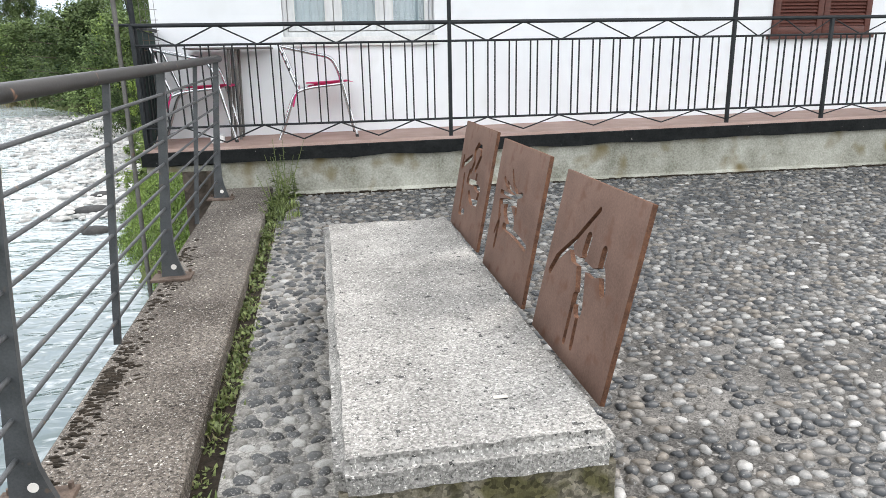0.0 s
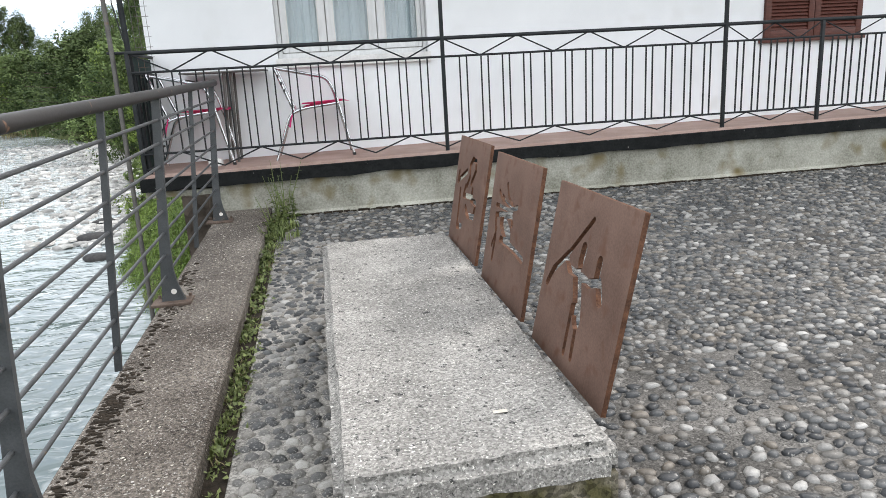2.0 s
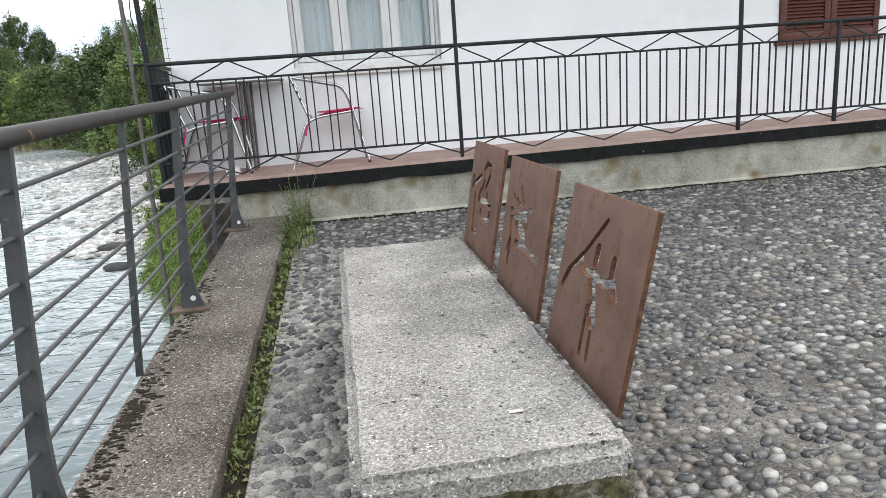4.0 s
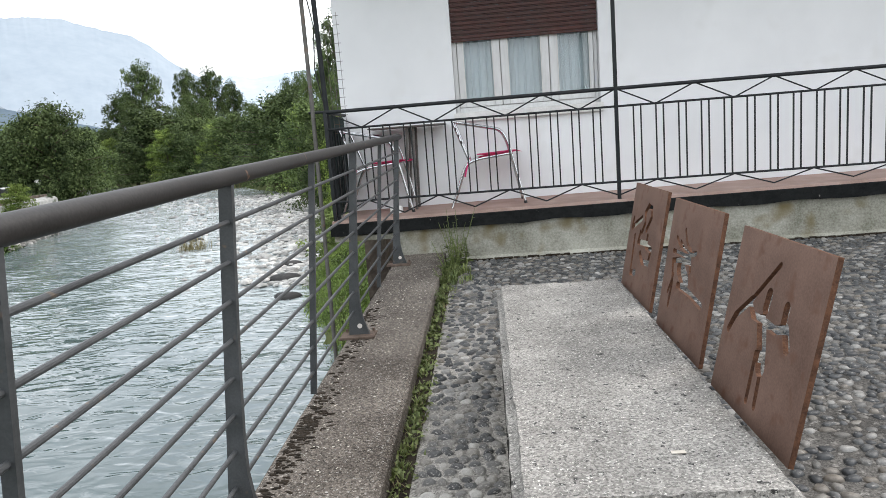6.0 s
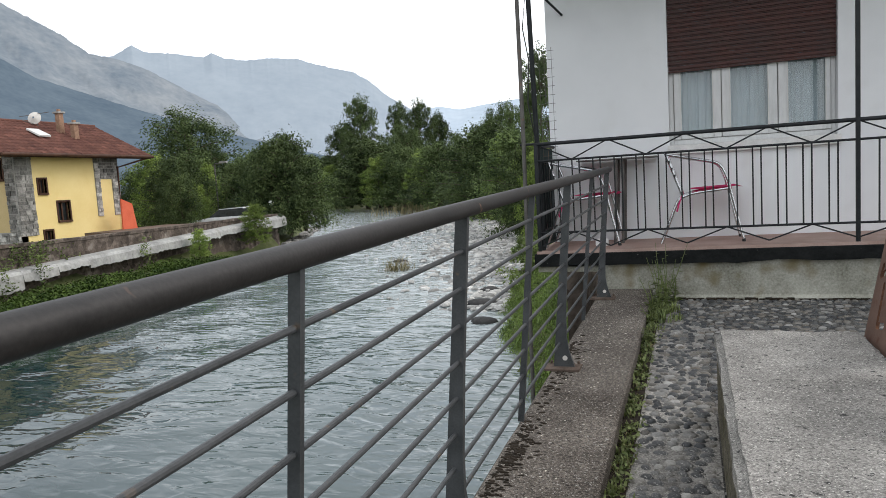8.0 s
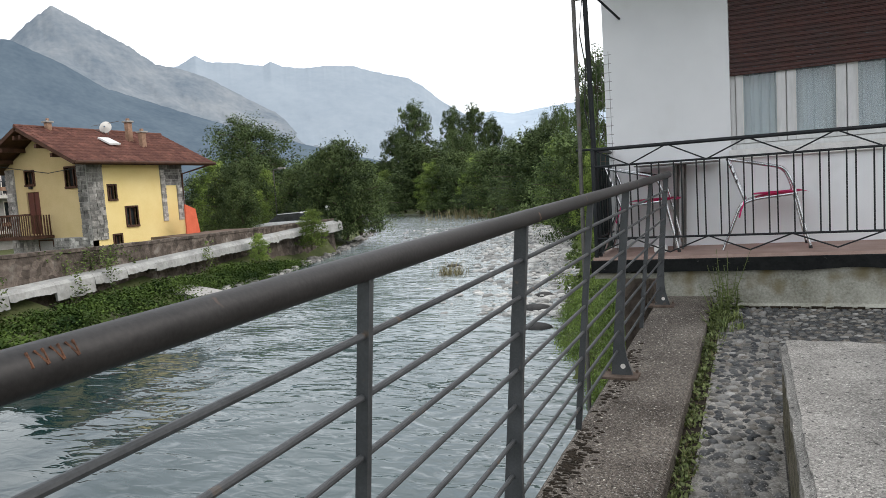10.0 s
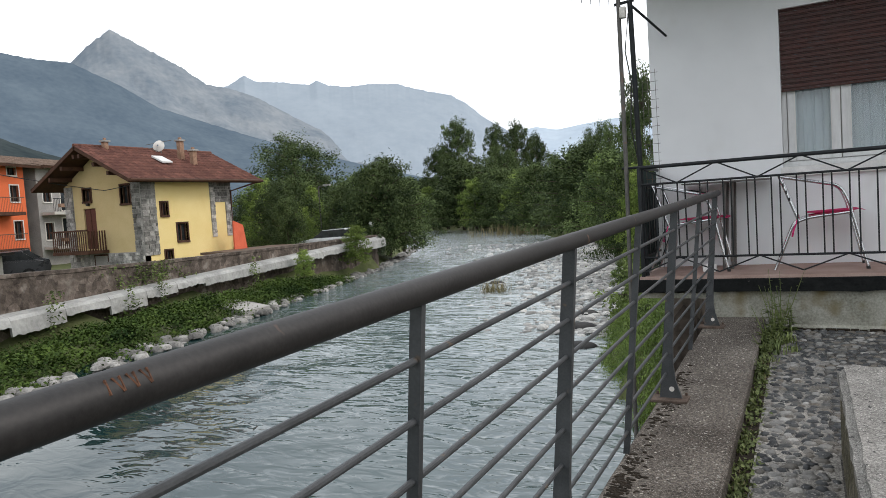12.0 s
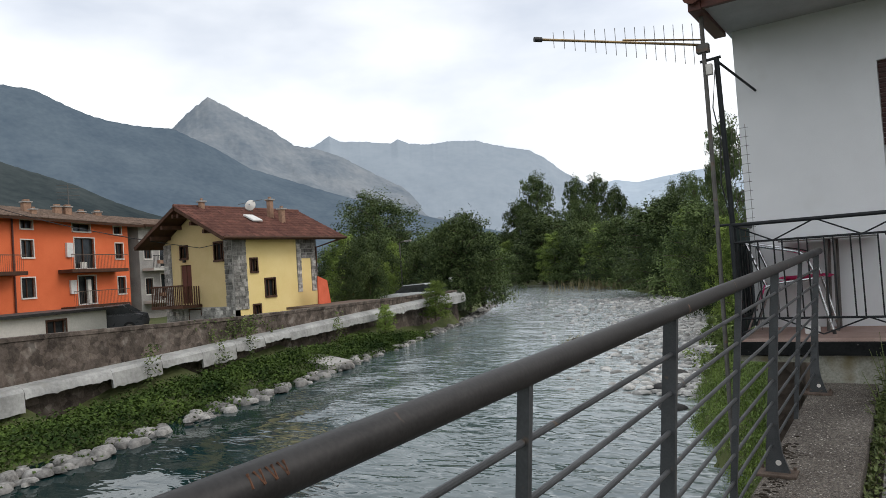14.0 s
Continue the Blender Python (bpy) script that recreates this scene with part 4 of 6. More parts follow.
part("reveal", box(x0, x1, FY + 0.05, FY + 0.08, z0, z1), M["shutter_wood"], house)
part("sill", box(x0 - 0.05, x1 + 0.05, FY - 0.05, FY + 0.05, z0 - 0.05, z0 - 0.004, 0.005), M["shutter_wood"], house)

# ---- deck railing ----
RY = 6.23
dr = thing("deck_railing", (1.2, RY, 0.46), "dark iron deck railing with zigzag bands and paired bars", "railing")
TOP, SECOND, LOW = 1.490, 1.330, 0.645
for nm, z, r in (("top_rail", TOP, 0.017), ("rail", SECOND, 0.010), ("rail", LOW, 0.010)):
    part(nm, sweep([(-1.47, RY, z), (3.9, RY, z + 0.004), (9.5, RY, z + 0.02)], r, 12), M["iron"], dr)
    part(nm, sweep([(-1.47, RY, z), (-1.47, FY, z)], r, 12), M["iron"], dr)
POSTS = (-1.47, 1.21, 4.0, 5.05, 7.8)
for x in POSTS:
    tall = x in (1.21, 4.0)
    part("post", box(x - 0.016, x + 0.016, RY - 0.016, RY + 0.016, deck_z(x) - 0.03, 3.5 if tall else TOP, 0.003), M["iron"], dr)
for xa, xb, m in ((-1.47, 1.21, 13), (1.21, 4.0, 13), (4.0, 5.05, 5), (5.05, 7.8, 16)):
    span = xb - xa
    for k in range(m):
        c = xa + span * (k + 0.92) / (m + 0.84)
        for d in (-0.033, 0.033):
            part("baluster", box(c + d - 0.006, c + d + 0.006, RY - 0.006, RY + 0.006, LOW, SECOND + 0.003), M["iron"], dr, smooth=0)
    v = max(1, round(span / 0.69))
    for k in range(2 * v):
        a, b = xa + span * k / (2 * v), xa + span * (k + 1) / (2 * v)
        hi_lo = (TOP, SECOND) if k % 2 == 0 else (SECOND, TOP)
        part("brace", sweep([(a, RY, hi_lo[0]), (b, RY, hi_lo[1])], 0.0065, 8), M["iron"], dr)
        lo_hi = (deck_z(a) + 0.035, LOW) if k % 2 == 0 else (LOW, deck_z(b) + 0.035)
        part("brace", sweep([(a, RY, lo_hi[0]), (b, RY, lo_hi[1])], 0.0065, 8), M["iron"], dr)
for k in range(7):
    y = RY + 0.1 + k * 0.12
    part("baluster", box(-1.476, -1.464, y - 0.006, y + 0.006, LOW, SECOND), M["iron"], dr, smooth=0)
part("screen", box(-1.492, -1.482, RY + 0.03, FY - 0.01, deck_z(-1.5) + 0.03, TOP - 0.02), M["green_mesh"], dr, "dark green windbreak net")

# wire grid by the corner of the house
grid = thing("wire_grid", (-1.4, 6.6, 1.5), "rusty wire grid fixed at the house corner", "wire grid")
for k in range(14):
    part("wire", sweep([(-1.48, 6.62, 1.3 + k * 0.086), (-1.33, 6.62, 1.3 + k * 0.086)], 0.0022, 5), M["galv"], grid)
for x in (-1.47, -1.42, -1.345):
    part("wire", sweep([(x, 6.62, 0.5), (x - 0.01, 6.62, 2.45)], 0.0022, 5), M["galv"], grid)

# ---- masts and aerial ----
mast = thing("aerial_mast", (-1.62, 6.3, -0.9), "thin rusty tube mast with a television aerial", "aerial")
part("tube", sweep([(-1.63, 6.3, -1.2), (-1.60, 6.3, 1.5), (-1.60, 6.3, 3.55)], 0.020, 12), M["galv"], mast)
part("clamp", box(-1.66, -1.55, 6.26, 6.34, 3.12, 3.20, 0.006), M["galv"], mast)
part("junction_box", box(-1.585, -1.53, 6.25, 6.31, 2.90, 3.0, 0.006), M["trim_w"], mast)
ba, bb = Vector((-1.62, 6.30, 3.20)), Vector((-2.67, 5.05, 3.21))
bo = part("boom", sweep([ba, bb], 0.012, 8), M["brass"], mast, "gold coloured boom")
part("boom_brace", sweep([ba + Vector((0, 0, 0.05)), ba.lerp(bb, 0.50) + Vector((0, 0, 0.02))], 0.009, 8), M["brass"], mast)
bd = (bb - ba).normalized()
bs = bd.cross(Vector((0, 0, 1)))
part("end_cap", sweep([bb - bd * 0.02, bb + bd * 0.05], 0.022, 10), M["black"], mast)
for k in range(15):
    s = 0.05 + 0.062 * k
    c = ba.lerp(bb, s)
    h = 0.20 - 0.009 * k
    part("element", sweep([c - Vector((0, 0, h)) * 0.95, c + Vector((0, 0, h))], 0.0028, 6), M["galv"], mast)
stay = thing("deck_mast", (-1.47, 6.33, 0.4), "dark iron mast braced to the house wall", "mast")
part("tube", sweep([(-1.455, 6.33, 0.35), (-1.50, 6.33, 3.05)], 0.024, 12), M["iron"], stay)
part("strut", sweep([(-1.50, 6.33, 3.03), (-1.32, FY, 2.86)], 0.012, 8), M["iron"], stay)
part("bracket", sweep([(-1.64, 6.30, 3.04), (-1.46, 6.33, 3.06)], 0.014, 8), M["iron"], stay)
part("bracket", sweep([(-1.64, 6.30, 1.50), (-1.44, 6.33, 1.50)], 0.012, 8), M["iron"], stay)
part("cable", sweep([(-1.52, 6.33, 2.95), (-1.56, 6.31, 2.6), (-1.52, 6.34, 2.3), (-1.545, 6.33, 1.9), (-1.50, 6.34, 1.6)], 0.006, 6), M["black"], stay)

# ---- chairs and table on the deck ----
def chair(x, y, z):
    c = thing("armchair", (x, y, z), "chrome tube armchair with magenta seat, on the deck", "chair", "chairs on the deck")
    for s in (-0.24, 0.24):
        part("side_tube", sweep(bend([(x - 0.36, y + s, z), (x - 0.20, y + s, z + 0.42), (x - 0.08, y + s, z + 0.465), (x + 0.26, y + s, z + 0.50)]), 0.014, 10), M["chrome"], c)
        part("front_leg", sweep(bend([(x + 0.362, y + s, z), (x + 0.228, y + s, z + 0.60), (x + 0.165, y + s, z + 0.735), (x - 0.305, y + s, z + 0.842)]), 0.014, 10), M["chrome"], c)
        part("back_tube", sweep([(x - 0.16, y + s, z + 0.445), (x - 0.305, y + s, z + 0.85)], 0.014, 10), M["chrome"], c)
        part("foot", sweep([(x + 0.362, y + s, z - 0.002), (x + 0.357, y + s, z + 0.03)], 0.016, 8), M["black"], c)
    part("cross_tube", sweep([(x - 0.12, y - 0.24, z + 0.45), (x - 0.12, y + 0.24, z + 0.45)], 0.011, 8), M["chrome"], c)
    part("cross_tube", sweep([(x + 0.25, y - 0.24, z + 0.50), (x + 0.25, y + 0.24, z + 0.50)], 0.011, 8), M["chrome"], c)
    st = bmesh.new()
    rs = []
    for i in range(9):
        u = i / 8
        rs.append([st.verts.new((x - 0.09 + 0.45 * u, y - 0.262 + 0.524 * v, z + 0.505 + 0.02 * u - 0.03 * math.sin(math.pi * u) * math.sin(math.pi * v) - (0.02 if i == 8 else 0))) for v in [k / 6 for k in range(7)]])
    for a, b in zip(rs, rs[1:]):
        for k in range(6):
            st.faces.new((a[k], a[k + 1], b[k + 1], b[k]))
    bmesh.ops.solidify(st, geom=st.faces[:], thickness=0.03)
    part("seat", st, M["pink"], c, "magenta woven seat")
    for k in range(3):
        part("buckle", box(x - 0.235 - 0.024 * k, x - 0.22 - 0.024 * k, y - 0.262, y - 0.25, z + 0.62 + 0.065 * k, z + 0.65 + 0.065 * k), M["black"], c)
    part("strap", sweep([(x - 0.165, y - 0.245, z + 0.46), (x - 0.20, y - 0.25, z + 0.36), (x - 0.215, y - 0.245, z + 0.30)], 0.008, 6), M["pink"], c, "hanging magenta strap")
    return c

chair(0.0, 6.78, deck_z(0))
chair(-1.11, 6.78, deck_z(-1.1))
tb = thing("side_table", (-0.62, 6.93, deck_z(-0.6)), "small grey metal table against the white wall", "table")
part("tabletop", box(-1.17, -0.39, 6.72, 7.12, 1.308, 1.322, 0.004), M["galv"], tb)
for xa, xb, yy in ((-0.777, -0.817, 6.78), (-0.713, -0.738, 6.78), (-0.777, -0.817, 7.05), (-0.713, -0.738, 7.05)):
    part("leg", sweep([(xb, yy, deck_z(xb)), (xa, yy, 1.308)], 0.013, 8), M["galv"], tb)
solo("white_cloth", box(-0.98, -0.86, 6.50, 6.62, deck_z(-0.9), deck_z(-0.9) + 0.07, 0.02), M["litter"], "crumpled white cloth lying on the deck", "cloth")

# ---- river wall on the far bank ----
rwall = thing("river_wall", (-19, 14, -1.1), "old dark rendered parapet wall along the river", "wall")
PAR = [(-14, 0.40), (7.2, 0.36), (15.5, 0.13), (31, 0.08)]      # top of the parapet
LED = [(-14, -0.95), (7.2, -0.75), (15.5, -0.52), (31, 0.0)]    # top of the ledge
LOWB = [(-14, -1.40), (7.2, -1.16), (15.5, -0.93), (31, -0.44)]  # underside of the ledge
pw = bmesh.new()
cols = []
for i in range(91):
    y = -14 + i * 0.5
    x = interp(y, WALL)
    t = interp(y, PAR) + 0.03 * noise.noise((y * 0.9, 0, 0))
    j = 0.05 * noise.noise((y * 0.7, 5, 0))
    cols.append([pw.verts.new(p) for p in ((x + j, y, -1.9), (x + j, y, -1.0), (x - j, y, t - 0.12), (x + 0.03, y, t - 0.10), (x + 0.02, y, t), (x - 0.38, y, t), (x - 0.38, y, -1.4))])
for a, c in zip(cols, cols[1:]):
    for k in range(6):
        pw.faces.new((a[k], c[k], c[k + 1], a[k + 1]))
part("parapet", pw, M["old_wall"], rwall)
rnd = random.Random(5)
y = -14.0
while y < 30.8:
    ln = rnd.uniform(1.0, 3.4)
    e = min(y + ln, 31)
    drop = rnd.choice((0.0, 0.0, 0.06, -0.20, 0.10, -0.12))
    sg = bmesh.new()
    ra = []
    for k in range(25):
        yy = y + 0.004 + (e - y - 0.008) * k / 24
        x = interp(yy, WALL)
        tp = interp(yy, LED)
        lo = interp(yy, LOWB) + drop + 0.12 * abs(noise.noise((yy * 0.9, 1, 1))) + 0.05 * noise.noise((yy * 7.0, 4, 1))
        out = 0.55
        ra.append([sg.verts.new(p) for p in ((x - 0.02, yy, tp), (x + out * 0.75, yy, tp - 0.05), (x + out * 0.93, yy, tp - 0.14), (x + out, yy, lo), (x + out - 0.09, yy, lo), (x + out - 0.13, yy, tp - 0.24), (x - 0.02, yy, tp - 0.3))])
    for a, c in zip(ra, ra[1:]):
        for k in range(7):
            sg.faces.new((a[k], c[k], c[(k + 1) % 7], a[(k + 1) % 7]))
    sg.faces.new(ra[0][::-1])
    sg.faces.new(ra[-1])
    bmesh.ops.recalc_face_normals(sg, faces=sg.faces[:])
    part("ledge_segment", sg, M["beam"], rwall, "pale chipped concrete ledge")
    y = e
solo("outfall_slab", prism([(-18.5, -1.62), (-18.5, -1.30), (-18.2, -1.28), (-16.0, -1.60), (-16.0, -1.95)], "y", 15.7, 16.9), M["grey_render"], "sloping grey concrete outfall slab on the bank", "slab")

# ---- houses ----
class Facade:
    """A vertical face: origin at its left foot seen from outside, u to the right, out towards the viewer."""
    def __init__(self, origin, u_dir):
        self.o, self.u = Vector(origin), Vector(u_dir).normalized()
        self.n = self.u.cross(Vector((0, 0, 1)))
    def slab(self, u0, u1, z0, z1, d0, d1, bm=None, bevel=0.0):
        b = box(u0, u1, d0, d1, z0, z1, bevel)
        b.transform(Matrix(((self.u.x, self.n.x, 0, self.o.x), (self.u.y, self.n.y, 0, self.o.y), (0, 0, 1, 0), (0, 0, 0, 1))))
        bmesh.ops.recalc_face_normals(b, faces=b.faces[:])
        return join(bm, b)
    def at(self, u, z, d):
        p = self.o + self.u * u + self.n * d
        return Vector((p.x, p.y, z))

def wall_holes(f, width, z0, z1, holes, thick=0.3):
    """A wall with openings through it, as butting blocks."""
    us = sorted({0, width, *[h[0] for h in holes], *[h[1] for h in holes]})
    bm = bmesh.new()
    for a, c in zip(us, us[1:]):
        cuts = sorted((h[2], h[3]) for h in holes if h[0] <= a + 1e-6 and h[1] >= c - 1e-6)
        z = z0
        for lo, hi in cuts + [(z1, z1)]:
            if lo > z:
                f.slab(a, c, z, lo, -thick, 0, bm)
            z = max(z, hi)
    return bm

def window_part(f, owner, u0, u1, z0, z1, trim, label, bars=True):
    fr = f.slab(u0 - 0.07, u0, z0 - 0.07, z1 + 0.07, -0.1, 0.03)
    f.slab(u1, u1 + 0.07, z0 - 0.07, z1 + 0.07, -0.1, 0.03, fr)
    f.slab(u0, u1, z1, z1 + 0.07, -0.1, 0.03, fr)
    f.slab(u0 - 0.05, u1 + 0.05, z0 - 0.09, z0, -0.1, 0.08, fr)
    w = part("window", fr, trim, owner, label, smooth=0)
    sash = f.slab((u0 + u1) / 2 - 0.03, (u0 + u1) / 2 + 0.03, z0, z1, -0.16, -0.11)
    f.slab(u0, u0 + 0.05, z0, z1, -0.16, -0.11, sash)
    f.slab(u1 - 0.05, u1, z0, z1, -0.16, -0.11, sash)
    f.slab(u0, u1, z1 - 0.05, z1, -0.165, -0.11, sash)
    part("sash", sash, M["timber"], w, smooth=0)
    part("pane", f.slab(u0, u1, z0, z1, -0.22, -0.18), M["dark_glass"], w, smooth=0)
    return w

def tiled_roof(owner, f_low, f_high, length_dir, length, material, name="roof_slope"):
    """One slope: rows of overlapping tiles from the eave up; f_low and f_high are the slope's ends at one gable."""
    a, b = Vector(f_low), Vector(f_high)
    d = Vector(length_dir).normalized()
    up = (b - a)
    nrm = up.normalized().cross(d)
    if nrm.z < 0:
        nrm = -nrm
    rows_n, cols_n = max(6, int(up.length / 0.33)), int(length / 0.24)
    v, fc = [], []
    for r in range(rows_n):
        p0, p1 = a + up * (r / rows_n), a + up * ((r + 1.12) / rows_n)
        for c in range(cols_n):
            s0, s1 = d * (length * c / cols_n), d * (length * (c + 0.97) / cols_n)
            h = 0.055
            i = len(v)
            mid0, mid1 = (s0 + s1) / 2, (s0 + s1) / 2
            v += [p0 + s0 + nrm * 0.02, p0 + mid0 + nrm * (h + 0.03), p0 + s1 + nrm * 0.02, p1 + s0, p1 + mid1 + nrm * h, p1 + s1]
            fc += [(i, i + 1, i + 4, i + 3), (i + 1, i + 2, i + 5, i + 4), (i, i + 2, i + 1)]
    inv = world_of(owner).inverted()
    ob = from_arrays("tiles", [inv @ p for p in v], fc, material, owner)
    tagged(ob, kind="stuff")
    slab_v = [a, b, b + d * length, a + d * length]
    bm = bmesh.new()
    top_v = [bm.verts.new(p) for p in slab_v]
    low_v = [bm.verts.new(p - nrm * 0.16) for p in slab_v]
    bm.faces.new(top_v)
    bm.faces.new(low_v[::-1])
    for i in range(4):
        bm.faces.new((top_v[i], low_v[i], low_v[(i + 1) % 4], top_v[(i + 1) % 4]))
    bmesh.ops.recalc_face_normals(bm, faces=bm.faces[:])
    part(name, bm, M["timber"], owner, "dark timber roof deck", smooth=0)

def chimney(owner, x, y, z0, z1, w=0.34):
    c = part("chimney", box(x - w / 2, x + w / 2, y - w / 2, y + w / 2, z0, z1 - 0.2, 0.01), M["brick"], owner, "brick chimney")
    part("chimney_cap", box(x - w / 2 - 0.07, x + w / 2 + 0.07, y - w / 2 - 0.07, y + w / 2 + 0.07, z1 - 0.20, z1 - 0.12, 0.01), M["grey_render"], c)
    part("flue", box(x - w / 2 + 0.06, x + w / 2 - 0.06, y - w / 2 + 0.06, y + w / 2 - 0.06, z1 - 0.12, z1, 0.01), M["brick"], c)

def stone_patch(owner, f, u0, u1, z0, z1, seed, skip=()):
    """Field stones set proud of the render, joined; their joints lie back."""
    r = random.Random(seed)
    part("mortar_bed", f.slab(u0, u1, z0, z1, 0.0, 0.02), M["grey_render"], owner, smooth=0)
    bm = bmesh.new()
    z = z0
    while z < z1 - 0.05:
        h = r.uniform(0.12, 0.24)
        u = u0
        while u < u1 - 0.04:
            w = r.uniform(0.16, 0.42)
            ue = min(u + w, u1)
            if not any(a < (u + ue) / 2 < b and c < z + h / 2 < d for a, b, c, d in skip):
                f.slab(u + 0.012, ue - 0.012, z + 0.012, min(z + h, z1) - 0.012, 0.015, 0.035 + r.uniform(0, 0.04), bm)
            u = ue
        z += h
    ob = part("stonework", bm, M["fieldstone"], owner, "grey field stone cladding", smooth=0)
    tagged(ob, kind="stuff")

# yellow house
yh = thing("yellow_house", (-29.2, 23.2, -1.1), "yellow rendered house with stone corners and red tiled roof", "house")
X0, X1, Y0, Y1, ZB, ZE = -31.9, -26.5, 20.5, 26.0, -1.2, 3.35
fr_ = Facade((X0, Y0, 0), (1, 0, 0))       # gable towards the terrace
fs_ = Facade((X1, Y0, 0), (0, 1, 0))       # long side towards the river
RX, RZ = (X0 + X1) / 2, 5.05
gw = [(1.40, 1.98, 2.70, 3.28), (1.32, 2.20, 0.42, 2.35), (4.10, 4.75, 2.45, 3.28), (1.9, 2.8, -0.50, 0.08)]
gb = wall_holes(fr_, X1 - X0, ZB, ZE, [(a, b, c, min(d, ZE)) for a, b, c, d in gw])
# gable, far side and back use the yellow with shade in its colour
part("wall", gb, M["yellow_shaded"], yh, "yellow gable wall with its shade put into the colour", smooth=0)
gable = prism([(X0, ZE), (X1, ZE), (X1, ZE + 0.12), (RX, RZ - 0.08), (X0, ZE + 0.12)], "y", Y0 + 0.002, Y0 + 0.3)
part("gable", gable, M["yellow_shaded"], yh, smooth=0)
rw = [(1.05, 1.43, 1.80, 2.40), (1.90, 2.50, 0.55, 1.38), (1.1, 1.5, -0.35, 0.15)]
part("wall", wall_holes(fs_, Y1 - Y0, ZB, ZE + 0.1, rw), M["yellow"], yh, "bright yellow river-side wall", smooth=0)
part("wall", box(X0, X0 + 0.3, Y0 + 0.302, Y1, ZB, ZE + 0.1), M["yellow_shaded"], yh, smooth=0)
part("wall", prism([(X0 + 0.3, ZB), (X1 - 0.3, ZB), (X1 - 0.3, ZE + 0.1), (RX, RZ - 0.1), (X0 + 0.3, ZE + 0.1)], "y", Y1 - 0.3, Y1), M["yellow_shaded"], yh, smooth=0)
# dark sheet inside, no real wall: the unlit room put into its colour
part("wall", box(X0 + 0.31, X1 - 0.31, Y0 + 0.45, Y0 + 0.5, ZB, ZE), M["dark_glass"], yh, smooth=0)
stone_patch(yh, fr_, 4.85, 5.40, 0.2, ZE + 0.2, 1)
stone_patch(yh, fr_, 0.0, 0.62, 0.2, ZE + 0.1, 2)
stone_patch(yh, fr_, 0.0, 5.40, ZB, 0.20, 3, [(1.75, 2.95, -0.65, 0.2)])
stone_patch(yh, fs_, 0.0, 0.80, 0.0, ZE + 0.08, 4)
stone_patch(yh, fs_, 4.05, 4.35, 0.6, ZE + 0.08, 6)
stone_patch(yh, fs_, 4.35, 5.5, 2.35, ZE + 0.08, 7)
stone_patch(yh, fs_, 5.05, 5.5, 0.6, 2.35, 8)
window_part(fr_, yh, *gw[0], M["timber"], "small dark wooden window")
window_part(fr_, yh, 4.10, 4.75, 2.45, 3.28, M["timber"], "dark wooden window")
window_part(fr_, yh, *gw[3], M["timber"], "dark basement window")
for w in rw:
    window_part(fs_, yh, *w, M["timber"], "small dark wooden window")
dd = part("door", fr_.slab(1.34, 2.18, 0.42, 2.33, -0.12, -0.06), M["shutter_wood"], yh, "dark red wooden balcony door", smooth=0)
part("mullion", fr_.slab(1.74, 1.78, 0.42, 2.33, -0.058, -0.04), M["timber"], dd, smooth=0)
bal = part("balcony", fr_.slab(0.35, 2.95, 0.22, 0.36, 0.02, 1.1), M["timber"], yh, "dark wooden balcony")
for u in [0.38 + 0.15 * k for k in range(17)]:
    part("slat", fr_.slab(u, u + 0.05, 0.36, 1.28, 1.04, 1.07), M["timber"], bal, smooth=0)
for d in [0.12 + 0.13 * k for k in range(7)]:
    part("slat", fr_.slab(2.90, 2.93, 0.36, 1.28, d, d + 0.06), M["timber"], bal, smooth=0)
part("balcony_rail", fr_.slab(0.33, 2.97, 1.28, 1.36, 1.01, 1.10), M["timber"], bal, smooth=0)
part("patio_light", box(X0 + 1.7, X0 + 1.85, Y0 - 0.14, Y0 - 0.02, 2.48, 2.6, 0.01), M["black"], yh)
tiled_roof(yh, (X1 + 0.85, Y0 - 1.15, 3.42), (RX, Y0 - 1.15, RZ + 0.12), (0, 1, 0), 8.1, M["roof"])
tiled_roof(yh, (X0 - 0.85, Y0 - 1.15, 3.42), (RX, Y0 - 1.15, RZ + 0.12), (0, 1, 0), 8.1, M["roof"])
for k in range(24):
    yk = Y0 - 1.15 + 8.1 * k / 24
    part("ridge_tile", sweep([(RX, yk, RZ + 0.14), (RX, yk + 0.32, RZ + 0.15)], 0.09, 8), M["roof"], yh)
for sx in (-1, 1):
    for k in range(3):
        u = 0.95 * k
        part("rafter", box(RX + sx * (0.2 + u) - 0.07, RX + sx * (0.2 + u) + 0.07, Y0 - 1.1, Y0 - 0.01, RZ - 0.35 - 0.48 * (0.2 + u), RZ - 0.17 - 0.48 * (0.2 + u)), M["timber"], yh, smooth=0)
part("gutter", sweep([(X1 + 0.92, Y0 - 1.15, 3.38), (X1 + 0.92, Y0 + 6.95, 3.38)], 0.07, 8), M["timber"], yh)
part("downpipe", sweep([(X1 + 0.9, Y0 + 6.7, 3.35), (X1 + 0.1, Y0 + 5.4, 2.9), (X1 + 0.06, Y0 + 5.4, -1.1)], 0.05, 8), M["timber"], yh)
chimney(yh, RX + 1.1, Y0 + 3.9, 4.3, 5.75, 0.25)
chimney(yh, RX + 1.75, Y0 + 4.1, 4.0, 5.2, 0.25)
chimney(yh, RX + 0.2, Y0 + 0.3, 5.0, 5.6, 0.22)
part("skylight", prism([(RX + 1.2, 4.68), (RX + 1.95, 4.33), (RX + 1.98, 4.40), (RX + 1.23, 4.75)], "y", Y0 + 2.0, Y0 + 2.6), M["sill"], yh, "pale skylight", smooth=0)
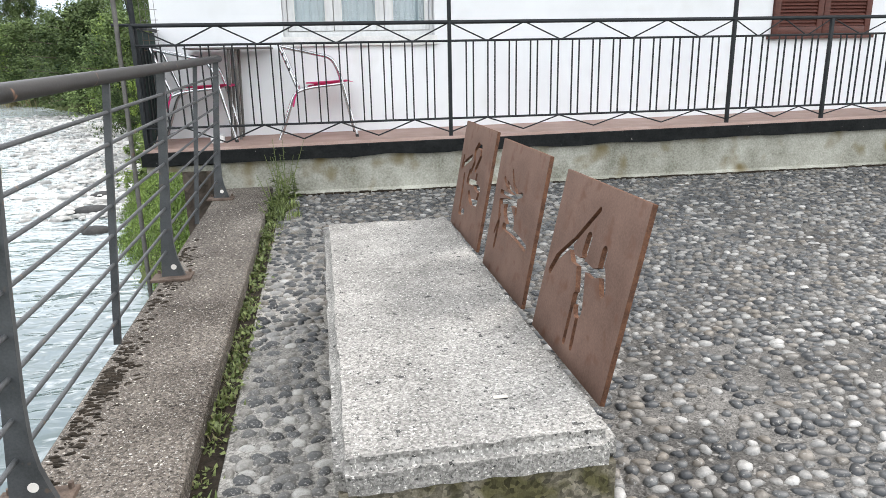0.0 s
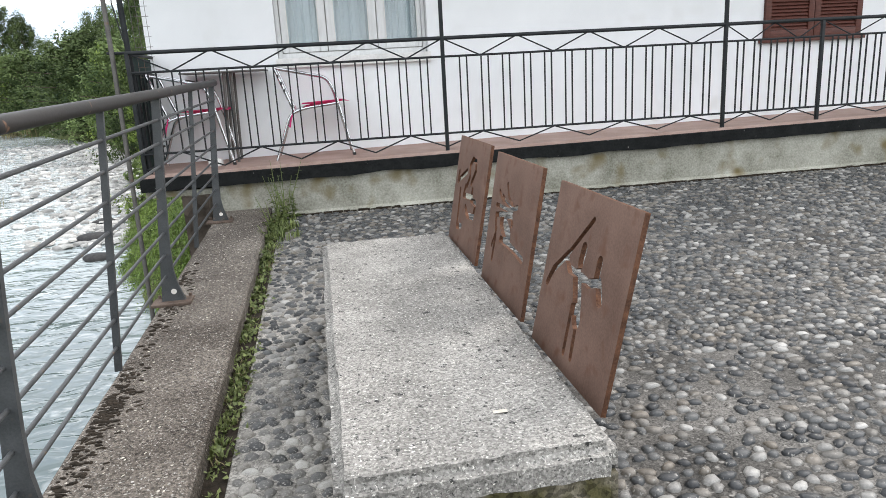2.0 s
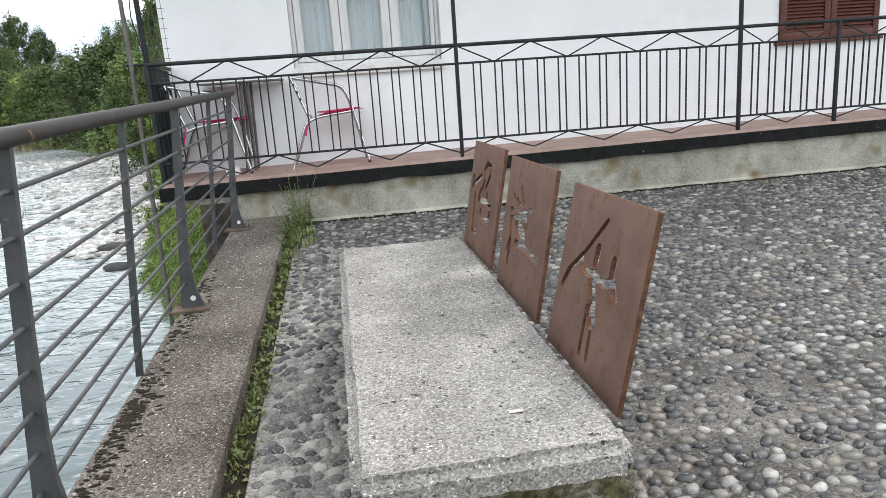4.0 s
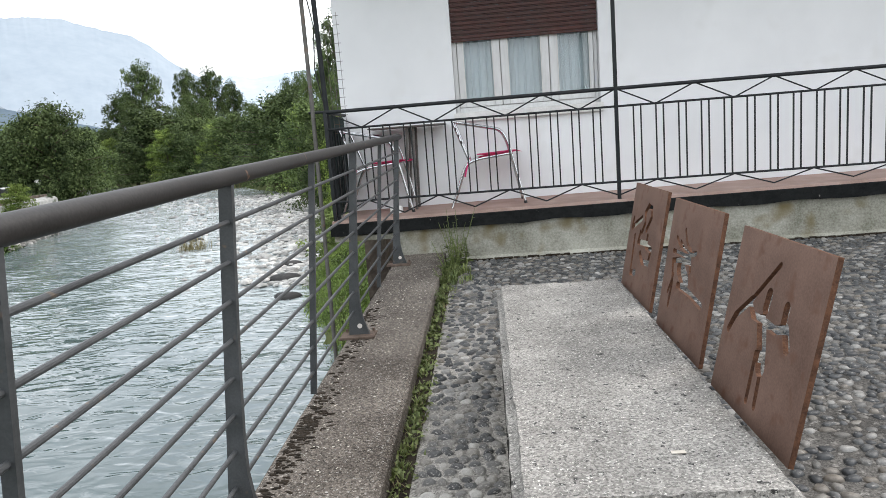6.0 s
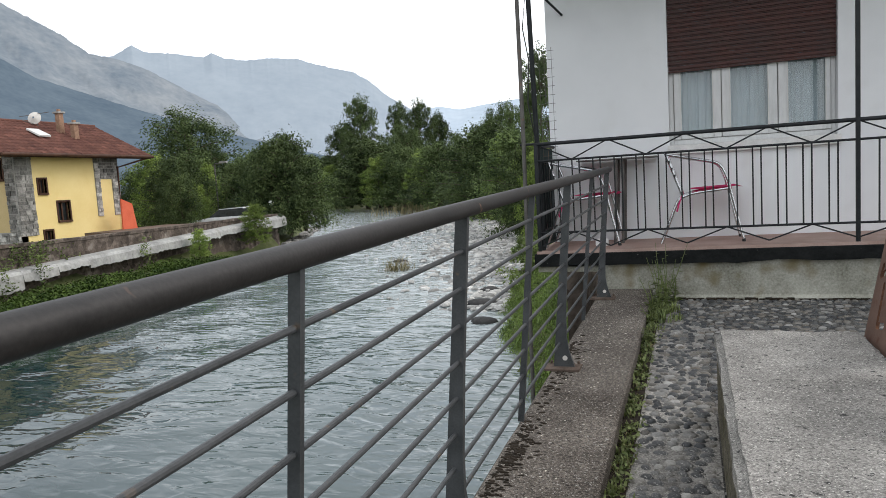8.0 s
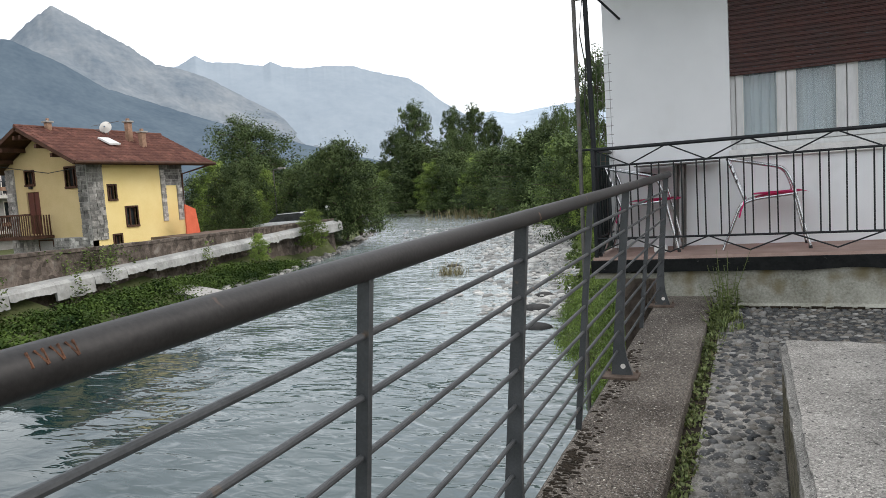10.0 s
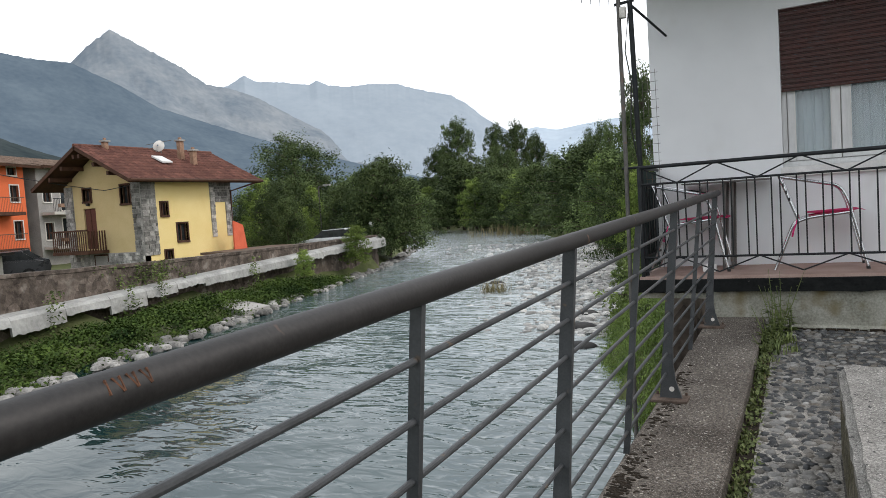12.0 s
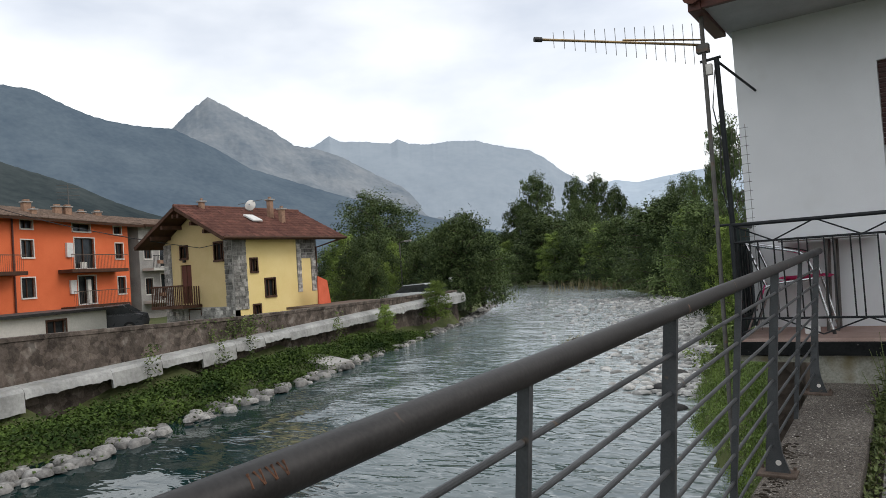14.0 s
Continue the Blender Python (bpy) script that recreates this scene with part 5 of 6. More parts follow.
dish = thing("satellite_dish", (RX + 0.5, Y0 + 3.2, 4.95), "white satellite dish on a roof pole", "satellite dish")
part("pole", sweep([(RX + 0.5, Y0 + 3.2, 4.7), (RX + 0.5, Y0 + 3.2, 5.55)], 0.03, 8), M["galv"], dish)
ds = bmesh.new()
bmesh.ops.create_cone(ds, cap_ends=False, segments=20, radius1=0.30, radius2=0.05, depth=0.12, matrix=Matrix.Translation((RX + 0.5, Y0 + 3.05, 5.35)) @ pose(0, 0, 0, 75, 0, 25))
bmesh.ops.solidify(ds, geom=ds.faces[:], thickness=0.02)
part("reflector", ds, M["trim_w"], dish)
part("feed_arm", sweep([(RX + 0.5, Y0 + 3.05, 5.05), (RX + 0.45, Y0 + 2.5, 5.2)], 0.015, 6), M["galv"], dish)
part("aerial", sweep([(RX - 0.6, Y0 + 3.2, 5.5), (RX + 1.3, Y0 + 3.2, 5.55)], 0.015, 6), M["galv"], dish)

# garden shed roof and awnings beside the yellow house
solo("shed_roof", prism([(-26.0, 23.2), (-22.4, 23.0), (-22.4, 28.2), (-26.0, 28.2)], "z", -0.22, -0.10), M["roof_brown"], "low flat shed roof behind the parapet", "shed")
solo("shed_wall", box(-25.8, -22.8, 23.4, 28.0, -1.1, -0.22), M["yellow"], "low yellow shed wall", "shed")
solo("banner", prism([(25.0, -0.45), (25.95, -0.45), (25.7, 1.1), (25.05, 1.35)], "x", -25.6, -25.52), M["red"], "orange-red cloth banner beside the house", "banner")
solo("white_board", box(-25.4, -25.3, 25.75, 26.6, -1.0, -0.2, 0.01), M["trim_w"], "white board leaning by the house", "board")

# orange house
oh = thing("orange_house", (-45.5, 23, -1.2), "three-storey orange house with white-framed windows and balconies", "house")
fo = Facade((-43.7 + 0.369 * 8, 18.2 - 0.93 * 8, 0), (-0.369, 0.93, 0))      # u is 8 at the place named first
def U(u):
    return u + 8
fo.n = Vector((0.93, 0.369, 0))
oholes = [(U(0.85), U(1.75), 3.70, 4.75), (U(0.75), U(1.75), 1.25, 2.45), (U(9.0), U(9.8), 3.62, 4.72), (U(9.1), U(9.9), 1.10, 2.30),
          (U(5.1), U(6.9), 2.98, 5.0), (U(5.3), U(6.9), 0.60, 2.45), (U(0.85), U(1.75), 5.45, 5.95), (U(5.0), U(6.6), 5.45, 5.95), (U(8.9), U(9.7), 5.40, 5.92)]
part("wall", wall_holes(fo, U(10.4), -1.2, 6.15, oholes), M["orange"], oh, "orange rendered wall", smooth=0)
for h in oholes:
    window_part(fo, oh, *h, M["trim_w"], "white-framed window" if h[3] - h[2] < 1.6 else "white-framed balcony door")
# near-black sheet added behind the openings as the rooms' shade
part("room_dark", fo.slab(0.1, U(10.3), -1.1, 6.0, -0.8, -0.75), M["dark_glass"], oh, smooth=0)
part("side_wall", fo.slab(U(10.1), U(10.4), -1.2, 6.15, -8, -0.305), M["grey_render"], oh, smooth=0)
for u0, u1, z in ((3.6, 8.9, 2.82), (3.7, 8.9, 0.42), (-3.2, 0.15, 2.75)):
    b = part("balcony", fo.slab(U(u0), U(u1), z - 0.16, z + 0.06, 0.02, 1.1), M["timber"], oh, "dark brown balcony slab", smooth=0)
    part("balcony_rail", fo.slab(U(u0), U(u1), z + 0.98, z + 1.03, 1.04, 1.08), M["rust_plate"], b, smooth=0)
    for k in range(int((u1 - u0) / 0.14)):
        part("bar", fo.slab(U(u0) + 0.14 * k, U(u0) + 0.14 * k + 0.011, z + 0.06, z + 0.98, 1.055, 1.066), M["rust_plate"], b, smooth=0)
for u0, z0, w, h, mt in ((4.3, 3.7, 0.55, 0.95, "sill"), (4.5, 1.3, 0.5, 0.9, "sill"), (5.5, 2.98, 0.5, 0.4, "trim_w"), (6.0, 0.6, 0.3, 1.6, "trim_w")):
    part("cupboard", fo.slab(U(u0), U(u0) + w, z0, z0 + h, 0.01, 0.15), M[mt], oh, "pale box on the balcony", smooth=0)
part("downpipe", sweep([fo.at(U(0.0) + 0.2, 6.1, 0.08), fo.at(U(0.0) + 0.2, -1.1, 0.08)], 0.06, 8), M["shutter_wood"], oh)
elo, ehi = fo.at(0, 6.02, 1.0), fo.at(0, 7.35, -4.2)
tiled_roof(oh, elo, ehi, fo.u, U(11.2), M["roof_brown"])
tiled_roof(oh, fo.at(0, 6.0, -9.4), ehi, fo.u, U(11.2), M["roof_brown"])
for u, d in ((3.0, -1.6), (6.2, -2.2), (6.9, -2.0), (9.9, -3.5), (11.0, -3.0)):
    p = fo.at(U(u), 0, d)
    chimney(oh, p.x, p.y, 6.2, 7.5, 0.45)
rp = fo.at(U(2.4), 0, -0.5)
chimney(oh, rp.x, rp.y, 6.2, 6.9, 0.3)
ta = thing("roof_aerial", tuple(fo.at(U(8.2), 6.9, -3.0)), "thin television aerial on the roof", "aerial")
tp = fo.at(U(8.2), 6.6, -3.0)
part("pole", sweep([tp, tp + Vector((0, 0, 2.6))], 0.03, 6), M["galv"], ta)
for k in range(5):
    part("element", sweep([tp + Vector((-0.4, -0.6, 1.5 + 0.25 * k)), tp + Vector((0.4, 0.6, 1.5 + 0.25 * k))], 0.015, 5), M["galv"], ta)

# grey house between them
gh = thing("grey_house", (-50, 33, -1.2), "grey rendered house with stacked balconies", "house")
fg = Facade((-47.7, 28.8, 0), (-0.30, 0.95, 0))
fg.n = Vector((0.95, 0.30, 0))
gho = [(0.5, 1.3, 3.6, 4.9), (2.2, 3.6, 3.0, 4.9), (0.5, 1.3, 0.9, 2.1), (2.2, 3.6, 0.5, 2.4)]
part("wall", wall_holes(fg, 7.0, -1.2, 6.2, gho), M["grey_render"], gh, "grey rendered wall", smooth=0)
for h in gho:
    window_part(fg, gh, *h, M["trim_w"], "white-framed window")
part("side_wall", fg.slab(0.0, 0.25, -1.2, 6.2, -7, -0.302), M["grey_render"], gh, smooth=0)
# same kind of added sheet, painting these rooms dark
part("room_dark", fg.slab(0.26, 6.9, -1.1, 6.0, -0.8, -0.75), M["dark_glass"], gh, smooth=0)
for z in (2.8, 0.35):
    b = part("balcony", fg.slab(0.2, 6.5, z - 0.16, z + 0.05, 0.02, 1.1), M["pale_render"], gh, smooth=0)
    part("balcony_rail", fg.slab(0.2, 6.5, z + 0.95, z + 1.0, 1.04, 1.08), M["iron"], b, smooth=0)
    for k in range(42):
        part("bar", fg.slab(0.2 + 0.15 * k, 0.218 + 0.15 * k, z + 0.05, z + 0.95, 1.05, 1.07), M["iron"], b, smooth=0)
    part("flower_box", fg.slab(0.6, 1.6, z + 0.35, z + 0.6, 1.08, 1.3), M["brick"], b, smooth=0)
part("awning", prism([(-45.9, 32.2), (-44.6, 32.4), (-45.0, 34.0), (-46.3, 33.8)], "z", 4.2, 4.3), M["trim_w"], gh, "white awning", smooth=0)
tiled_roof(gh, fg.at(-0.3, 6.1, 0.9), fg.at(-0.3, 7.2, -4), fg.u, 7.6, M["roof_brown"])

# low garages in front of the orange house
gar = thing("garage_row", (-35, 14, -1.1), "low pale garage building with a flat roof", "garage")
f2 = Facade((-29.5, 1.0, 0), (-0.25, 0.97, 0))
f2.n = Vector((0.97, 0.25, 0))
part("wall", wall_holes(f2, 18.0, -1.1, 0.38, [(14.6, 15.6, -0.75, 0.1), (10.5, 11.5, -0.75, 0.1)]), M["pale_render"], gar, "pale rendered wall", smooth=0)
window_part(f2, gar, 14.6, 15.6, -0.75, 0.1, M["timber"], "dark small window")
part("roof", f2.slab(-0.3, 18.4, 0.38, 0.52, -4, 0.35), M["black"], gar, "dark flat roof", smooth=0)
part("end_wall", f2.slab(17.7, 18.0, -1.1, 0.37, -3.8, -0.31), M["pale_render"], gar, smooth=0)
part("red_edge", f2.slab(8, 15.6, -1.08, -0.92, 0.05, 0.9), M["roof"], gar, "red tiled edge", smooth=0)

def parked_car(x, y, yaw, paint, label):
    c = new("parked_car")
    c.matrix_basis = pose(x, y, -0.97, 0, 0, yaw)
    tagged(c, label, "car", "parked cars")
    w = world_of(c)
    def add(nm, bm, m, lab=""):
        bm.transform(w)
        return part(nm, bm, m, c, lab)
    prof = [(-2.05, 0.30), (-2.08, 0.62), (-1.95, 0.86), (-1.25, 0.95), (-0.75, 1.02), (1.45, 1.04), (1.98, 0.92), (2.06, 0.55), (2.0, 0.28)]
    bd = prism(prof, "y", -0.82, 0.82)
    bmesh.ops.bevel(bd, geom=[e for e in bd.edges if abs(e.verts[0].co.y - e.verts[1].co.y) < 0.1], offset=0.07, segments=2, affect="EDGES")
    add("body", bd, paint)
    cab = prism([(-0.85, 1.0), (-0.25, 1.42), (1.05, 1.46), (1.65, 1.03)], "y", -0.70, 0.70)
    add("cabin", cab, M["dark_glass"], "dark windows")
    add("roof", prism([(-0.28, 1.40), (-0.22, 1.45), (1.05, 1.50), (1.15, 1.43)], "y", -0.69, 0.69), paint)
    for wx in (-1.3, 1.3):
        for wy in (-0.78, 0.78):
            t = add("wheel", sweep([(wx, wy - 0.09, 0.31), (wx, wy + 0.09, 0.31)], 0.31, 18), M["tyre"])
            rim = sweep([(wx, wy - 0.10, 0.31), (wx, wy + 0.10, 0.31)], 0.19, 14)
            rim.transform(w)
            part("rim", rim, M["galv"], t)
    return c

for x, y, yaw, m, lab in ((-24.5, 31.5, 20, "car_white", "white hatchback parked behind the parapet"), (-26.2, 34.5, 15, "car_dark", "dark car parked behind the parapet"),
                          (-24.6, 37.0, 25, "car_white", "white car parked under trees"), (-35.5, 19.0, 60, "car_dark", "dark car parked beside the garages"), (-37.6, 20.6, 60, "car_dark", "dark car parked beside the garages")):
    parked_car(x, y, yaw, M[m], lab)

# street lamps and overhead wire
def street_lamp(x, y, h):
    s = thing("street_lamp", (x, y, -1), "grey street lamp on a slim pole", "street lamp", "street lamps")
    part("pole", sweep([(x, y, -1), (x, y, h)], [0.06, 0.04], 8), M["galv"], s)
    part("arm", sweep(bend([(x, y, h - 0.05), (x, y, h + 0.1), (x + 0.9, y - 0.3, h + 0.15)]), 0.03, 6), M["galv"], s)
    part("head", box(x + 0.7, x + 1.2, y - 0.42, y - 0.2, h + 0.08, h + 0.2, 0.02), M["grey_render"], s)
street_lamp(-29.0, 36.5, 3.2)
street_lamp(-26.5, 40.0, 3.0)
globe = thing("globe_lamp", (-23.4, 34.2, -1), "white globe lamp on a low post", "street lamp")
part("post", sweep([(-23.4, 34.2, -1), (-23.4, 34.2, 0.5)], 0.04, 8), M["galv"], globe)
gb2 = bmesh.new()
bmesh.ops.create_uvsphere(gb2, u_segments=14, v_segments=8, radius=0.16, matrix=Matrix.Translation((-23.4, 34.2, 0.62)))
part("globe", gb2, M["lampglass"], globe)
wire = thing("overhead_cable", (-38, 20, 6), "dark overhead cable slung to the yellow house", "cable")
wa, wb = Vector((-46, 12, 9.5)), Vector((-31.0, 20.1, 3.5))
part("strand", sweep([wa.lerp(wb, k / 12) - Vector((0, 0, 0.7 * math.sin(math.pi * k / 12))) for k in range(13)], 0.022, 5), M["black"], wire)
part("strand", sweep([wb, Vector((-28.5, 20.2, 3.1)), Vector((-26.8, 20.2, 3.2))], 0.018, 5), M["black"], wire)

# ---- mountains ----
def ridge(name, dist, line, material, label, seed, depth=0.45, rough=0.05):
    """A mountain flank: the crest at the given bearings and heights, falling towards the valley."""
    az = np.linspace(line[0][0], line[-1][0], 420)
    el = np.interp(az, [p[0] for p in line][::1 if line[0][0] < line[-1][0] else -1], [p[1] for p in line][::1 if line[0][0] < line[-1][0] else -1])
    soft_el = np.convolve(np.pad(el, 30, mode="edge"), np.ones(61) / 61, mode="valid")
    v, f = [], []
    R = 40
    for i, (a, e) in enumerate(zip(az, el)):
        h = dist * math.tan(radians(e))
        flank = dist * math.tan(radians(float(soft_el[i])))
        h *= 1 + 0.006 * noise.noise((a * 1.7, seed, 0)) + 0.006 * noise.noise((a * 4.1, seed, 1))
        for r in range(R):
            t = r / (R - 1)
            n1 = noise.fractal((a * 0.30 + t * 2.4, t * 3.0, seed), 0.8, 2.1, 7)
            d = dist * (1 - depth * t + rough * n1 * min(1, 3 * t))
            z = flank * (1 - t) ** 1.15 + (h - flank) * max(0.0, 1 - 4 * t) + h * rough * n1 * math.sin(math.pi * min(1, t * 1.05)) - 8 * t
            b = radians(a)
            v.append((-math.sin(b) * d, math.cos(b) * d, z))
    for i in range(len(az) - 1):
        for r in range(R - 1):
            f.append((i * R + r, (i + 1) * R + r, (i + 1) * R + r + 1, i * R + r + 1))
    ob = from_arrays(name, v, f, material, smooth=True)
    return tagged(ob, label, "mountain", kind="structure")

# no real haze between the ridges; each hill colour carries its own
ridge("backdrop_far", 4600, [(-30, 5.5), (0, 6.8), (11, 6.6), (13.7, 6.45), (16.3, 6.2), (18.1, 5.95), (19.8, 6.3), (21.7, 6.15), (24, 6.2), (30, 5)], M["hill_far"], "distant mountains with pale haze put into their colour", 1, 0.3, 0.01)
ridge("backdrop_haze", 3800, [(10, 0.5), (15.4, 2.3), (17.4, 3.5), (19.5, 4.6), (22, 6.15), (23.9, 7.3), (25.4, 8.6), (26.6, 9.35), (29.3, 10.0), (31.2, 10.55), (33.3, 10.65), (35.2, 10.5), (36.8, 10.7), (37.7, 11.1), (38.3, 10.75), (40.2, 11.0), (42.5, 11.12), (43.4, 11.6), (44.6, 10.8), (47.2, 10.6), (52, 9)], M["hill_haze"], "mountain ridge with blue-grey haze put into its colour", 2, 0.35, 0.006)
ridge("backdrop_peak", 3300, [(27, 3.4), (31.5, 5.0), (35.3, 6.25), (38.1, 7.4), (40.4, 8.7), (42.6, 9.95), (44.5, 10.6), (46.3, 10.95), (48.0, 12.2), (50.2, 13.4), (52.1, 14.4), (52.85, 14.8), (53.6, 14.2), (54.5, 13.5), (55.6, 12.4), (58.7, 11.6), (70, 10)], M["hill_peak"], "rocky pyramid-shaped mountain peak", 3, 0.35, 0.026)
ridge("backdrop_front", 2300, [(26, 1.7), (28.9, 2.7), (33.5, 3.95), (38.2, 5.3), (42.8, 6.75), (47.4, 8.35), (50, 9.25), (52.5, 10.85), (55.6, 12.35), (57.5, 12.45), (60.2, 12.85), (61.7, 13.3), (63.5, 14.1), (65, 14.85), (67, 15.0), (75, 16), (100, 14), (140, 12)], M["hill_front"], "forested mountain flank with blue haze put into its colour", 4, 0.4, 0.010)
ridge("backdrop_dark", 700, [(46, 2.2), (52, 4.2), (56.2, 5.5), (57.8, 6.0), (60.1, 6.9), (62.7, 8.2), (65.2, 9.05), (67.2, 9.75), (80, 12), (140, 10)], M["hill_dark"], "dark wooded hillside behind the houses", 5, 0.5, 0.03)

# ---- trees ----
TALL = {}
def tree_parts(name, h, r, limbs, leaves, leaf, seed, leaf_mat_key, low=0.25, kind="round", label=""):
    """A tapered trunk, limbs and twigs that end in small sprays of leaves inside an uneven crown; made at the origin."""
    rd = random.Random(seed)
    t = new(name)
    t.empty_display_size = 0.3
    lean = rd.uniform(-0.05, 0.05) * h
    trunk = sweep([(0, 0, -0.3), (lean * 0.3, 0, h * 0.3), (lean, 0.02 * h, h * 0.86)], [0.030 * h, 0.020 * h, 0.004 * h], 7)
    def envelope(z, a):
        q = min(1.0, max(0.0, (z - low) / (1 - low)))
        if kind == "plume":
            e = (0.45 + 0.55 * math.sin(math.pi * min(1, q * 1.15) ** 0.9)) * (1 - q ** 5)
        elif kind == "mound":
            e = max(0.0, 1 - q ** 2.4) ** 0.5
        else:
            e = max(0.0, 1 - (2 * q - 1) ** 2) ** 0.45
        return r * max(0.08, e) * (1 + 0.55 * noise.noise((math.cos(a) * 1.3, math.sin(a) * 1.3, z * 5 + seed)))
    sprays = []
    for k in range(limbs):
        a, z = k * 2.399 + rd.uniform(-0.5, 0.5), low + (1 - low) * ((k + rd.random()) / limbs)
        d = envelope(z, a) * rd.uniform(0.72, 1.0)
        root = Vector((lean * z * 0.7, 0, h * max(0.05, z - rd.uniform(0.10, 0.24))))
        tip = Vector((math.cos(a) * d + lean * z, math.sin(a) * d, z * h * 0.97))
        mid = root.lerp(tip, 0.55) + Vector((0, 0, 0.03 * h))
        if k % 2 == 0:
            sweep([root, mid, tip], [0.009 * h, 0.005 * h, 0.0015 * h], 5, trunk)
        for j in range(5):
            f = 0.32 + 0.68 * j / 4
            c = root.lerp(mid, f / 0.55) if f < 0.55 else mid.lerp(tip, (f - 0.55) / 0.45)
            sprays.append((c + Vector((rd.gauss(0, 1), rd.gauss(0, 1), rd.gauss(0, 0.7))) * r * 0.13, r * rd.uniform(0.10, 0.24)))
    part("trunk", trunk, M["bark"], t)
    v, f = [], []
    per = leaves // len(sprays)
    for c, cr in sprays:
        for _ in range(per):
            w = Vector((rd.gauss(0, 1), rd.gauss(0, 1), rd.gauss(0, 0.62)))
            w *= min(1.0, 1.7 / w.length)
            p = c + w * cr * 0.62
            n = (w.normalized() * 0.7 + Vector((rd.gauss(0, 0.4), rd.gauss(0, 0.4), rd.gauss(0.75, 0.4)))).normalized()
            s1 = n.orthogonal().normalized()
            s1 = (Matrix.Rotation(rd.uniform(0, 6.28), 3, n) @ s1)
            s2 = n.cross(s1)
            L, B = leaf * rd.uniform(0.6, 1.3), leaf * rd.uniform(0.4, 0.75)
            i = len(v)
            v += [p - s1 * L, p + s2 * B - n * L * 0.2, p + s1 * L, p - s2 * B - n * L * 0.2]
            f.append((i, i + 1, i + 2, i + 3))
    from_arrays("crown", v, f, M[leaf_mat_key], t)
    TALL[t.name] = float(np.quantile([p.z for p in v], 0.998))
    return tagged(t, label, "tree", "river trees")

def plant(proto, x, y, z, s, yaw, label="", sz=None):
    m = pose(x, y, z, 0, 0, yaw) @ Matrix.Diagonal((s, s, sz or s, 1))
    if proto.get("used"):
        o = copy_thing(proto, m)
    else:
        proto.matrix_basis = m
        proto["used"] = 1
        o = proto
    return tagged(o, label)

poplar = tree_parts("tree", 10, 2.3, 46, 17000, 0.105, 11, "leaf_a", 0.12, "plume", "tall green riverside poplar")
poplar2 = tree_parts("tree", 10, 3.0, 44, 18000, 0.105, 12, "leaf_b", 0.26, "round", "tall dark riverside tree with open crown")
broad = tree_parts("tree", 8, 3.8, 64, 21000, 0.095, 13, "leaf_b", 0.26, "round", "broad rounded green tree")
bushy = tree_parts("shrub", 4, 2.3, 56, 17000, 0.066, 14, "leaf_b", 0.03, "mound", "dense dark green evergreen shrub")
light = tree_parts("shrub", 4, 1.7, 40, 13000, 0.060, 15, "leaf_c", 0.04, "mound", "light green bushy shrub")
grey = tree_parts("shrub", 4, 1.8, 40, 13000, 0.060, 16, "leaf_d", 0.03, "plume", "grey-green willow shrub on the bank")
lowsh = tree_parts("shrub", 2, 1.6, 16, 3200, 0.08, 17, "leaf_a", 0.0, "mound", "low green riverbank shrub")

def polar(az, d):
    return -0.12 - math.sin(radians(az)) * d, -0.31 + math.cos(radians(az)) * d

def top_to(proto, az, d, elev, zb=-0.9, wide=1.0, label="", yaw=0):
    """Plants a tree at a bearing and distance, so tall that its top stands at that elevation."""
    x, y = polar(az, d)
    s = (1.24 + d * math.tan(radians(elev)) - zb) / TALL[proto.name]
    return plant(proto, x, y, zb, s * wide, yaw, label, sz=s)

rt = random.Random(21)
# big tree behind the yellow house
top_to(broad, 39.8, 74, 6.75, wide=1.02, yaw=30, label="large rounded tree behind the yellow house")
# open-crowned trees across the bend
for az, e, d, pr, w in ((28.0, 5.2, 104, poplar2, 0.80), (26.4, 6.2, 100, poplar2, 0.80), (25.0, 3.2, 96, poplar, 0.8), (23.3, 5.7, 102, poplar2, 0.62), (21.5, 5.7, 98, poplar2, 0.76),
                        (19.9, 4.8, 100, poplar2, 0.72), (18.4, 3.2, 92, poplar2, 0.8), (17.4, 2.5, 80, broad, 0.6), (16.2, 3.3, 66, broad, 0.45), (15.0, 4.2, 58, broad, 0.40), (13.9, 5.0, 50, poplar2, 0.45), (12.6, 5.8, 44, poplar2, 0.42), (11.4, 8.2, 26, poplar2, 0.50),
                        (27.2, 3.8, 98, poplar2, 0.9), (22.6, 3.4, 95, broad, 0.6), (24.2, 2.6, 92, broad, 0.6)):
    top_to(pr, az, d, e, wide=w, yaw=rt.uniform(0, 360))
# woodland wall behind the bend
for k in range(18):
    az = 9.5 + k * 1.75
    top_to(rt.choice((poplar, broad, poplar2)), az, rt.uniform(118, 150), rt.uniform(1.5, 2.7), wide=rt.uniform(1.1, 1.6), yaw=rt.uniform(0, 360))
